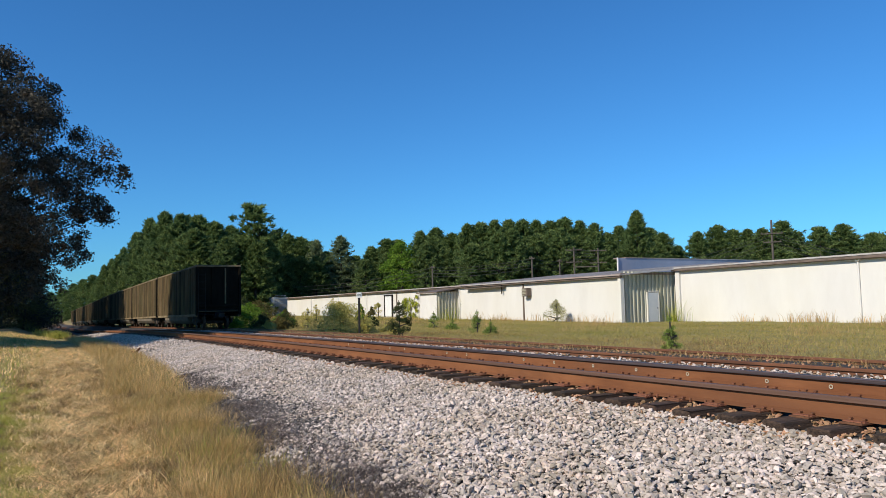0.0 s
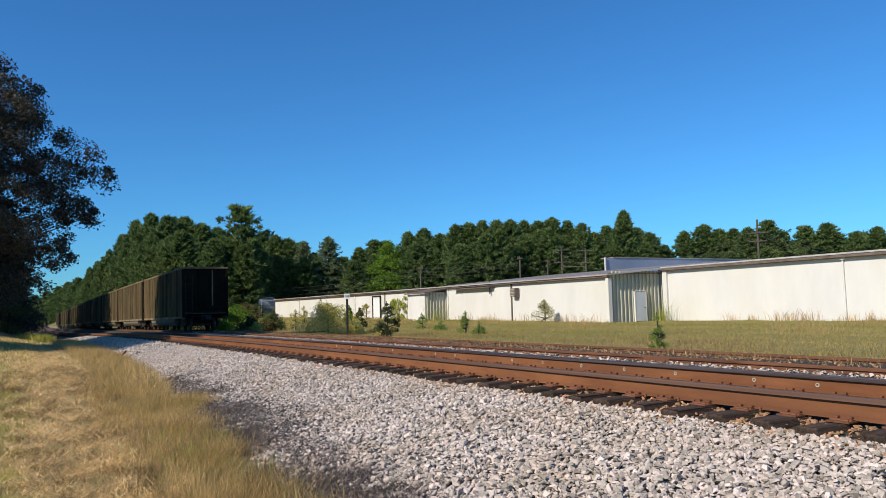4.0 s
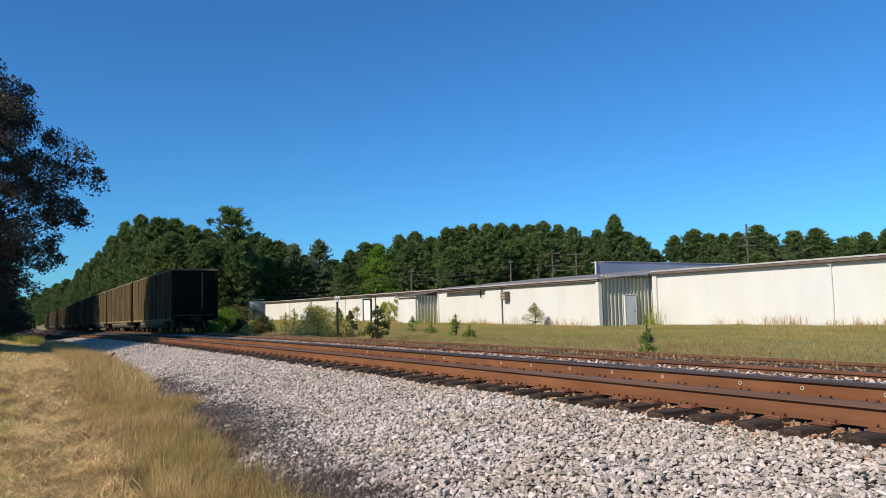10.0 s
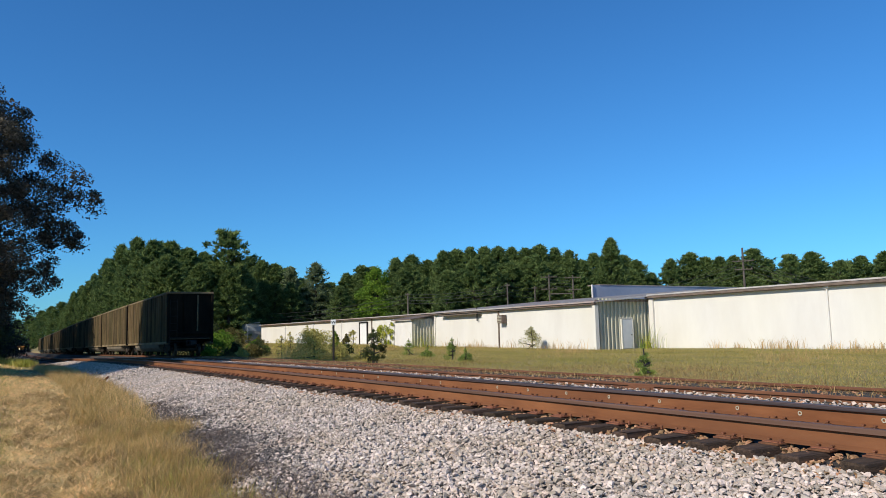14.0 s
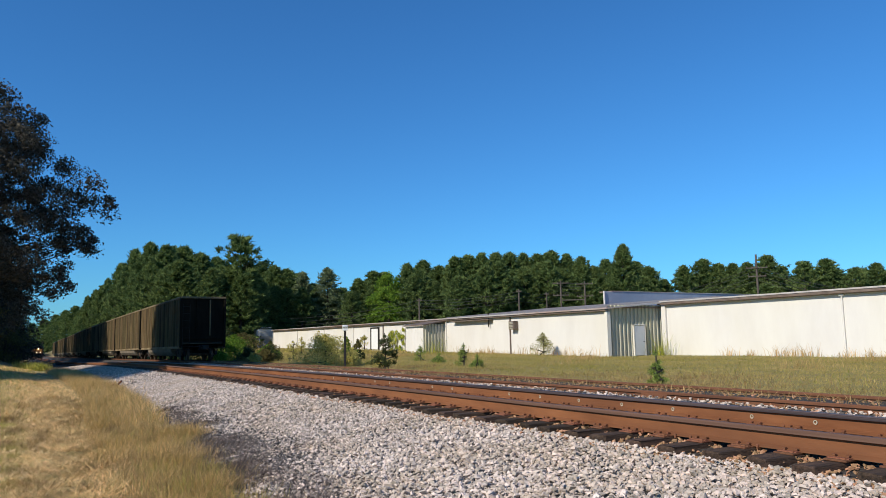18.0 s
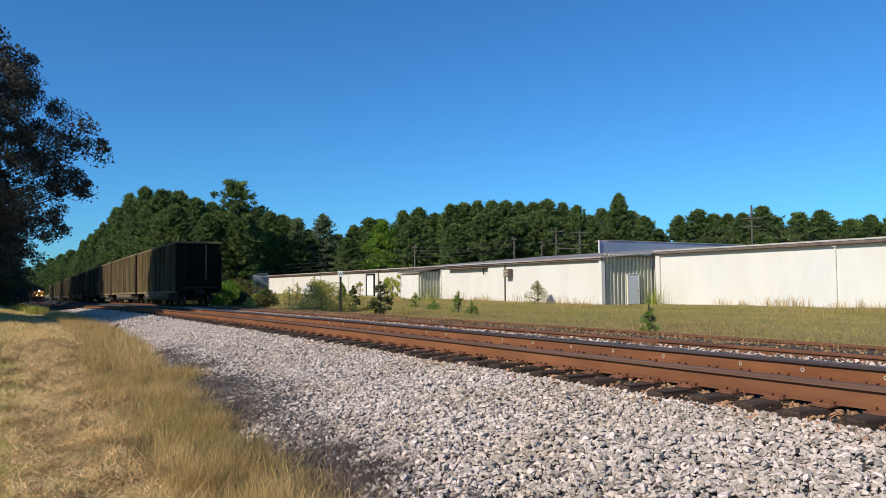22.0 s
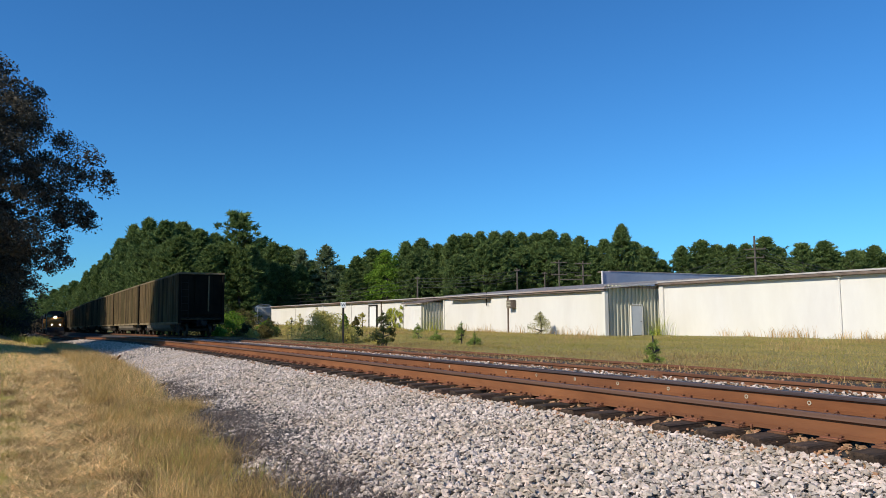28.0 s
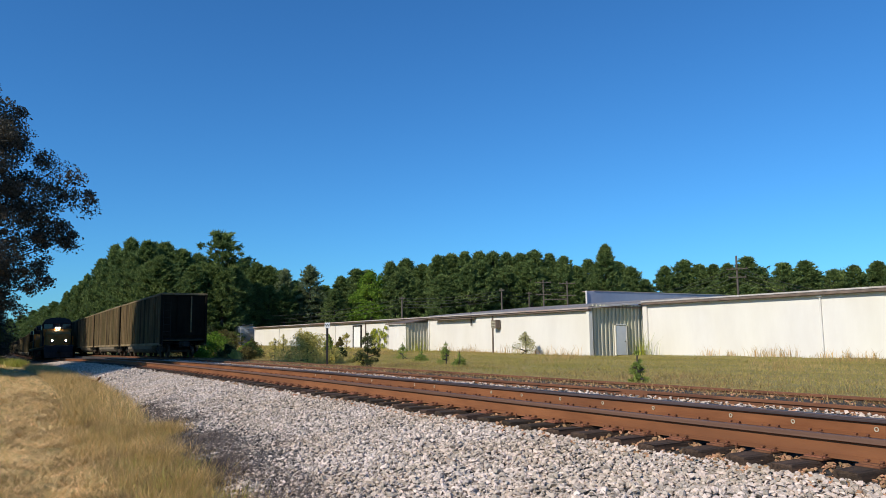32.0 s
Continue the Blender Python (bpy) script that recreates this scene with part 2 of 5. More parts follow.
M_BELLY = mat("dusty_wagon_tub", (0.14, 0.115, 0.085), (0.24, 0.20, 0.15), scale=1.5, rough=0.8, bump=0.1, stretch=(1, 0.4, 1))
M_CHORD = mat("worn_top_chord", (0.10, 0.075, 0.04), (0.30, 0.22, 0.12), scale=3, rough=0.7, bump=0.1, stretch=(1, 0.3, 1))
M_WHEEL = mat("worn_wheel_steel", (0.05, 0.035, 0.025), (0.12, 0.08, 0.055), scale=6, rough=0.6, metal=0.4, bump=0.1)
M_HOPPER = mat("pale_grey_wagon", (0.42, 0.42, 0.41), (0.55, 0.55, 0.53), scale=1.5, rough=0.65, bump=0.08, stretch=(1, 1, 0.3))
M_NAVY = mat("dark_blue_loco_paint", (0.006, 0.008, 0.014), (0.016, 0.019, 0.028), scale=2, rough=0.45, bump=0.05)
M_GOLD = mat("orange_yellow_loco_paint", (0.34, 0.14, 0.022), (0.46, 0.20, 0.035), scale=2, rough=0.5, bump=0.05)
M_GLASS = mat("dark_cab_glass", (0.01, 0.012, 0.015), (0.02, 0.022, 0.026), scale=2, rough=0.08, bump=0, spec=0.6)
M_LAMP = glow("lit_headlight", (1.0, 0.80, 0.50), 40.0)
M_DITCH = glow("lit_ditch_light", (1.0, 0.78, 0.50), 16.0)
M_POLE = mat("creosoted_pole_wood", (0.05, 0.04, 0.035), (0.13, 0.11, 0.09), scale=3, rough=0.9, bump=0.4, fine=20, stretch=(1, 1, 0.15))
M_WIRE = mat("black_wire", (0.02, 0.02, 0.02), (0.05, 0.05, 0.05), scale=3, rough=0.6, bump=0)
M_SIGN = mat("white_sign_paint", (0.70, 0.70, 0.68), (0.78, 0.78, 0.76), scale=3, rough=0.5, bump=0.03)
M_INK = mat("black_sign_paint", (0.01, 0.01, 0.01), (0.02, 0.02, 0.02), scale=3, rough=0.6, bump=0)
M_DEAD = leafmat("dead_brown_grass", (0.15, 0.095, 0.04), (0.33, 0.22, 0.10), spread=0.5, thin=0.15, scale=1.5)
M_MAT = leafmat("dead_dark_weeds", (0.075, 0.058, 0.05), (0.19, 0.148, 0.128), spread=0.5, thin=0.1, scale=1.5)
M_VINE = leafmat("vine_leaves", (0.20, 0.26, 0.025), (0.42, 0.42, 0.06), spread=0.4, thin=0.35, scale=1.5)


# ---- mesh helpers ----
def link(name, me, material, parent=None, label=""):
    me.materials.append(material)
    ob = new(name, me)
    if parent:
        ob.parent = parent
    if label:
        ob["label"] = label
    return ob


def part(name, bm, material, parent=None, label="", smooth=False):
    me = bpy.data.meshes.new(name)
    bm.to_mesh(me)
    bm.free()
    if smooth:
        me.polygons.foreach_set("use_smooth", [True] * len(me.polygons))
    return link(name, me, material, parent, label)


def raw(name, verts, faces, material, parent=None, label="", smooth=False):
    """A mesh of triangles or quads out of numpy arrays."""
    verts, faces = np.asarray(verts, np.float32), np.asarray(faces, np.int32)
    me = bpy.data.meshes.new(name)
    me.vertices.add(len(verts))
    me.vertices.foreach_set("co", verts.ravel())
    k = faces.shape[1]
    me.loops.add(faces.size)
    me.loops.foreach_set("vertex_index", faces.ravel())
    me.polygons.add(len(faces))
    me.polygons.foreach_set("loop_start", np.arange(0, faces.size, k, dtype=np.int32))
    me.polygons.foreach_set("use_smooth", np.full(len(faces), smooth))
    me.update(calc_edges=True)
    me.validate()
    return link(name, me, material, parent, label)


def thing(name, label, category, m=None, group="", kind=""):
    ob = tagged(new(name), label, category, group, kind)
    if m is not None:
        ob.matrix_basis = m
    return ob


def box(bm, x, y, z, sx, sy, sz, bevel=0.0, rot=None):
    """A box with its centre at x, y, z."""
    m = Matrix.Translation((x, y, z)) @ (rot or Matrix.Identity(4)) @ Matrix.Diagonal((sx, sy, sz, 1))
    r = bmesh.ops.create_cube(bm, size=1.0, matrix=m)
    if bevel:
        es = {e for v in r["verts"] for e in v.link_edges}
        bmesh.ops.bevel(bm, geom=list(es), offset=bevel, segments=1, affect="EDGES")
    return bm


def cyl(bm, a, b, r, r2=None, seg=10):
    """A rod from a to b."""
    a, b = Vector(a), Vector(b)
    d = b - a
    m = Matrix.Translation((a + b) / 2) @ d.to_track_quat("Z", "Y").to_matrix().to_4x4()
    bmesh.ops.create_cone(bm, cap_ends=True, segments=seg, radius1=r, radius2=r if r2 is None else r2, depth=d.length, matrix=m)
    return bm


def B(*boxes, bevel=0.0):
    bm = bmesh.new()
    for b in boxes:
        box(bm, *b, bevel=bevel)
    return bm


def C(*rods, seg=10):
    bm = bmesh.new()
    for r in rods:
        cyl(bm, *r, seg=seg)
    return bm


def prism(bm, outline, axis, lo, hi):
    """An outline of (u, v) pushed along an axis: 'x' takes (y, z), 'y' takes (x, z)."""
    put = (lambda u, v, w: (w, u, v)) if axis == "x" else (lambda u, v, w: (u, w, v))
    a = [bm.verts.new(put(u, v, lo)) for u, v in outline]
    b = [bm.verts.new(put(u, v, hi)) for u, v in outline]
    n = len(a)
    bm.faces.new(a)
    bm.faces.new(b[::-1])
    for i in range(n):
        bm.faces.new((a[i], b[i], b[(i + 1) % n], a[(i + 1) % n]))
    bmesh.ops.recalc_face_normals(bm, faces=bm.faces)
    return bm


# ---- the lie of the land ----
_yy = np.arange(-200, 1500, 2.0)


def _smooth(ks, vs, w):
    v = np.interp(_yy, ks, vs)
    n = int(w / 2)
    pad = np.concatenate([np.full(n, v[0]), v, np.full(n, v[-1])])
    return np.convolve(pad, np.ones(2 * n + 1) / (2 * n + 1), "valid")


_DX = _smooth([-200, 20, 92, 105, 122, 149, 175, 210, 300, 383, 479, 700, 1500], [0, 0, -0.03, -0.02, 0.2, 0.65, 0.95, 1.2, 2.15, 3.1, 4.4, 8, 22], 10)
_DS = _smooth([-200, 20, 49, 65, 81, 97, 113, 130, 149, 175, 210, 300, 430, 700, 1500], [0, 0, -0.03, -0.2, -0.3, -0.26, -0.18, 0.02, 0.35, 0.65, 0.9, 1.85, 3.6, 8, 22], 12)
_DZ = _smooth([-200, 30, 60, 94, 140, 200, 300, 480, 700, 1500], [0, 0, 0.3, 1.0, 1.65, 2.25, 3.1, 4.3, 4.6, 4.6], 16)
_TOE = _smooth([-200, 5, 9, 13, 24, 32, 45, 1500], [1.98, 1.98, 2.02, 2.42, 3.25, 3.5, 3.6, 3.6], 4)
MAIN_X, MAIN_Z, SIDE_X, SIDE_Z = 6.94, 0.758, 10.755, 0.646


def dx(y):
    return np.interp(y, _yy, _DX)


def toe(y):
    """Foot of the ballast slope, from the line of the track."""
    return np.interp(y, _yy, _TOE)


def dz(y):
    return np.interp(y, _yy, _DZ)


def main_at(y):
    return MAIN_X + dx(y), MAIN_Z - dz(y)


def side_at(y):
    return SIDE_X + np.interp(y, _yy, _DS), SIDE_Z - dz(y) * np.interp(y, [0, 110, 250], [0.45, 0.5, 0.8])


def ground_z(x, y):
    x, y = np.asarray(x, float), np.asarray(y, float)
    left = -dz(y) * np.interp(y, [0, 60, 200], [0.2, 0.6, 1.0])
    bank = np.clip((1.5 - x) / 3.0, 0, 1)
    left = left * (1 - bank) + 0.35 * np.interp(y, [35, 85, 200, 300], [0, 1, 1, -4]) * bank
    mid = 0.1 - dz(y) * 0.5
    right = np.interp(y, [-60, 0, 40, 55, 80, 95, 117, 125, 200, 600], [0.3, 0.3, 0.22, 0.36, 0.5, 0.6, 0.7, -0.3, -0.5, -0.5])
    f = np.clip((x - 15) / 20, 0, 1)
    f = f * f * (3 - 2 * f)
    g = np.clip((x - 5 - dx(y)) / 7, 0, 1)
    return (left * (1 - g) + mid * g) * (1 - f) + right * f


def turf_z(x, y):
    """The ground with its small humps."""
    lumps = np.clip(np.minimum(x + 0.3, 3.2 - x) * 2, 0.15, 1) * (0.035 * np.sin(x * 8.1 + y * 1.3) * np.sin(y * 5.7 + x * 2.1) + 0.02 * np.sin(x * 17.0 - y * 4.0) * np.sin(y * 12.3 + 1.0))
    return ground_z(x, y) + lumps + 0.025 * np.sin(x * 1.7 + y * 0.6) * np.sin(y * 0.9) + 0.02 * np.sin(x * 7.3 + 1.0) * np.sin(y * 5.1) + 0.012 * np.sin(x * 13.1 + y * 3.7)


def bed_z(x, y):
    """Top of the ballast."""
    x, y = np.asarray(x, float), np.asarray(y, float)
    u = x - dx(y)
    zm, zs = MAIN_Z - dz(y), side_at(y)[1]
    g = ground_z(x, y)
    out = np.full(np.broadcast(u, y).shape, -9.0)
    foot = toe(y)
    ks = [foot - 0.7, foot, 5.2, 5.72, 6.1, 8.2, 8.8, 9.92, 10.1, 11.4, 11.7, 13.2, 13.9]
    vals = [g - 0.12, g + 0.0, zm - 0.345, zm - 0.29, zm - 0.25, zm - 0.25, zs - 0.13, zs - 0.115, zs - 0.1, zs - 0.08, zs - 0.08, g + 0.0, g - 0.12]
    vals = [np.broadcast_to(v, out.shape) for v in vals]
    for i in range(len(ks) - 1):
        m = (u >= ks[i]) & (u <= ks[i + 1])
        t = (u - ks[i]) / (ks[i + 1] - ks[i])
        out = np.where(m, vals[i] * (1 - t) + vals[i + 1] * t, out)
    return out


def sheet(name, xs, ys, zf, material, rough=0.0, parent=None):
    X, Y = np.meshgrid(xs, ys)
    Z = zf(X, Y) + (np.random.rand(*X.shape) - 0.5) * rough
    n, m = X.shape
    i = np.arange(n * m).reshape(n, m)
    f = np.stack([i[:-1, :-1], i[:-1, 1:], i[1:, 1:], i[1:, :-1]], -1).reshape(-1, 4)
    return raw(name, np.stack([X, Y, Z], -1).reshape(-1, 3), f, material, parent, "", True)


def steps(*spans):
    """Positions with a spacing that changes: (from, to, step), ..."""
    return np.unique(np.concatenate([np.arange(a, b, s) for a, b, s in spans]).round(3))


ground = sheet("ground", steps((-3000, -200, 400), (-200, -40, 20), (-40, -6, 2), (-6, -2, 0.35), (-2, 3.4, 0.1), (3.4, 40, 1.0), (40, 200, 10), (200, 3001, 400)),
               steps((-3000, -100, 400), (-100, -10, 10), (-10, 4, 0.5), (4, 24, 0.14), (24, 120, 2.0), (120, 500, 20), (500, 4001, 500)),
               lambda x, y: turf_z(x, y) - 0.25 * np.clip(1 - np.abs(x - dx(y) - 8) / (7.6 - toe(y)), 0, 1) ** 0.3, M_EARTH, 0.012)
tagged(ground, "grassy earth with dry straw beside the railway", "ground", kind="structure")
bed = sheet("ballast_bed", np.arange(1.2, 13.9, 0.1), steps((-12, 45, 0.12), (45, 150, 1.0), (150, 1000, 10)), lambda x, y: np.maximum(bed_z(x + dx(y), y), ground_z(x + dx(y), y) - 0.4), M_BED_SHADE, 0.035)
tagged(bed, "grey crushed granite ballast shoulder under two tracks", "ballast", kind="structure")
# follow the slight bend of the line
_co = np.empty(len(bed.data.vertices) * 3, np.float32)
bed.data.vertices.foreach_get("co", _co)
_co = _co.reshape(-1, 3)
_co[:, 0] += dx(_co[:, 1])
bed.data.vertices.foreach_set("co", _co.ravel())


# ---- tracks ----
RAIL = [(-0.075, 0.0), (0.075, 0.0), (0.075, 0.012), (0.013, 0.034), (0.007, 0.135), (0.036, 0.142), (0.036, 0.176), (0.027, 0.186),
        (-0.027, 0.186), (-0.036, 0.176), (-0.036, 0.142), (-0.007, 0.135), (-0.013, 0.034), (-0.075, 0.012)]


def rail(parent, at, off, material, height=0.186):
    ys = steps((-10, 60, 3.0), (60, 1000, 10.0))
    n, v, f = len(RAIL), [], []
    for y in ys:
        x, z = at(y)
        v += [(x + off + a, y, z - height + b * height / 0.186) for a, b in RAIL]
    for i in range(len(ys) - 1):
        for j in range(n):
            k = (j + 1) % n
            f.append((i * n + j, i * n + k, (i + 1) * n + k, (i + 1) * n + j))
    return raw("rail", v, f, material, parent)


def rail_head(parent, at, off, material):
    ys = steps((-10, 60, 3.0), (60, 1000, 10.0))
    prof = ((-0.046, -0.040), (-0.044, -0.009), (-0.03, 0.002), (0.03, 0.002), (0.044, -0.009), (0.046, -0.040))
    v, f = [], []
    for y in ys:
        x, z = at(y)
        v += [(x + off + a, y, z + b) for a, b in prof]
    for i in range(len(ys) - 1):
        for j in range(6):
            k = (j + 1) % 6
            f.append((i * 6 + j, i * 6 + k, (i + 1) * 6 + k, (i + 1) * 6 + j))
    return raw("rail_head", v, f, material, parent, "worn running head of the rail")


def tie_mesh():
    bm = bmesh.new()
    box(bm, 0, 0, 0, 2.6, 0.225, 0.18, bevel=0.014)
    for v in bm.verts:
        v.co += Vector((random.uniform(-0.03, 0.03), random.uniform(-0.012, 0.012), random.uniform(-0.008, 0.008)))
    me = bpy.data.meshes.new("sleeper")
    bm.to_mesh(me)
    bm.free()
    return me


def plate_mesh():
    bm = bmesh.new()
    box(bm, 0, 0, 0.008, 0.40, 0.20, 0.018, bevel=0.004)
    box(bm, -0.12, 0, 0.02, 0.06, 0.19, 0.012)
    for sx in (-1, 1):
        for sy in (-0.06, 0.06):
            box(bm, sx * 0.094, sy, 0.022, 0.018, 0.018, 0.03)
            box(bm, sx * 0.088, sy, 0.040, 0.036, 0.026, 0.012)
        box(bm, sx * 0.15, 0.06 * sx, 0.022, 0.03, 0.03, 0.016)
    me = bpy.data.meshes.new("tie_plate")
    bm.to_mesh(me)
    bm.free()
    return me


def anchor_mesh():
    bm = bmesh.new()
    box(bm, -0.082, 0, 0.0, 0.024, 0.024, 0.03, bevel=0.005)
    box(bm, 0.082, 0, 0.0, 0.024, 0.024, 0.03, bevel=0.005)
    box(bm, 0, 0, -0.018, 0.18, 0.022, 0.018)
    me = bpy.data.meshes.new("rail_anchor")
    bm.to_mesh(me)
    bm.free()
    return me


def place(name, me, parent, m):
    ob = new(name, me)
    ob.parent = parent
    ob.matrix_basis = m
    return ob


def track(name, label, at, mrail, mtie, mhead, first, gap, near_to, low):
    tr = thing(name, label, "railway track", kind="structure")
    for off in (-0.7525, 0.7525):
        r = rail(tr, at, off, mrail)
        if mhead:
            rail_head(r, at, off, mhead[0] if off < 0 else mhead[1])
    ties = [tie_mesh() for _ in range(5)]
    for me in ties:
        me.materials.append(mtie)
    pm, am = plate_mesh(), anchor_mesh()
    pm.materials.append(M_PLATE)
    am.materials.append(M_PLATE)
    y, far = first, []
    while y < 330:
        x, z = at(y)
        zz = z - 0.186 - 0.016 - 0.09 - low
        if y < near_to:
            jy = y + random.uniform(-0.035, 0.035)
            place("sleeper", random.choice(ties), tr, pose(x + random.uniform(-0.05, 0.05), jy, zz + random.uniform(-0.006, 0.0), random.uniform(-1.5, 1.5), 0, random.uniform(-1.6, 1.6)))
            for off in (-0.7525, 0.7525):
                place("tie_plate", pm, tr, pose(x + off, jy, zz + 0.0905 + low, 0, 0, random.uniform(-2, 2)))
                if y < 25 and mhead:
                    for s in (-0.15, 0.15):
                        if random.random() < 0.25:
                            place("rail_anchor", am, tr, pose(x + off, jy + s, z - 0.176))
        else:
            far.append((x, y, zz))
        y += gap + random.uniform(-0.03, 0.03)
    v, f = [], []
    base = np.array([(a, b, c) for a in (-1.3, 1.3) for b in (-0.11, 0.11) for c in (-0.09, 0.09)])
    q = np.array([(0, 1, 3, 2), (4, 6, 7, 5), (0, 4, 5, 1), (2, 3, 7, 6), (1, 5, 7, 3), (0, 2, 6, 4)])
    for i, c in enumerate(far):
        v.append(base + np.array(c) + np.array([random.uniform(-0.08, 0.08), 0, 0]))
        f.append(q + 8 * i)
    tagged(raw("sleepers", np.concatenate(v), np.concatenate(f), mtie, tr), kind="stuff")
    return tr


main_track = track("main_track", "rust-brown main track with dark wooden sleepers on granite ballast", main_at, M_RUST, M_TIE, (M_HEAD, M_HEAD_DARK), -3.62, 0.497, 36, 0.0)
side_track = track("siding_track", "dull rusty jointed siding track with weathered sleepers in grass", side_at, M_OLDRUST, M_OLDTIE, None, -3.4, 0.52, 30, 0.03)
# splice bars on the siding's near rail
for y in (-2.2, 9.7, 21.6, 33.5):
    x, z = side_at(y)
    part("splice_bar", B((x - 0.79, y, z - 0.085, 0.03, 0.62, 0.09), (x - 0.81, y - 0.22, z - 0.08, 0.03, 0.035, 0.035), (x - 0.81, y, z - 0.08, 0.03, 0.035, 0.035), (x - 0.81, y + 0.22, z - 0.08, 0.03, 0.035, 0.035), bevel=0.004), M_OLDRUST, side_track, "bolted splice bar")
# white rings painted on the far rail's web
for y in (4.2, 5.11, 5.92, 7.14, 8.1, 9.04, 10.02, 10.9, 12.87, 13.68, 15.7, 16.51, 18.16, 19.19):
    bm = bmesh.new()
    bmesh.ops.create_circle(bm, segments=14, radius=0.025, matrix=pose(0, 0, 0, 90, 0, 90))
    inner = bmesh.ops.create_circle(bm, segments=14, radius=0.014, matrix=pose(0, 0, 0, 90, 0, 90))
    bmesh.ops.bridge_loops(bm, edges=bm.edges[:])
    bmesh.ops.solidify(bm, geom=bm.faces[:], thickness=0.004)
    x, z = main_at(y)
    part("paint_ring", bm, M_RING, main_track, "white painted ring on the rail web").matrix_basis = pose(x + 0.7525 - 0.016, y, z - 0.108)


# ---- wagons ----
CAR = 16.2


def truck(parent, y, gauge=1.505):
    """Two axles in side frames, as parts of a wagon."""
    fr = bmesh.new()
    for s in (-1, 1):
        prism(fr, [(y - 1.25, 0.40), (y - 1.25, 0.62), (y - 0.7, 0.66), (y - 0.45, 0.80), (y + 0.45, 0.80), (y + 0.7, 0.66), (y + 1.25, 0.62), (y + 1.25, 0.40), (y + 0.75, 0.42), (y + 0.4, 0.24), (y - 0.4, 0.24), (y - 0.75, 0.42)], "x", s * 1.0 - 0.07, s * 1.0 + 0.07)
    box(fr, 0, y, 0.55, 2.0, 0.35, 0.25)
    t = part("truck", fr, M_DARK, parent, "dark cast-steel truck")
    for dy in (-0.88, 0.88):
        w = bmesh.new()
        for s in (-1, 1):
            cyl(w, (s * 0.69, y + dy, 0.42), (s * 0.82, y + dy, 0.42), 0.42, seg=18)
            cyl(w, (s * 0.67, y + dy, 0.42), (s * 0.69, y + dy, 0.42), 0.45, seg=18)
        cyl(w, (-1.1, y + dy, 0.42), (1.1, y + dy, 0.42), 0.08, seg=8)
        part("wheelset", w, M_WHEEL, t, "worn steel wheels and axle")
    for s in (-1, 1):
        part("spring", C(((s * 1.0, y, 0.28), (s * 1.0, y, 0.62), 0.12), seg=9), M_WHEEL, t)
    return t


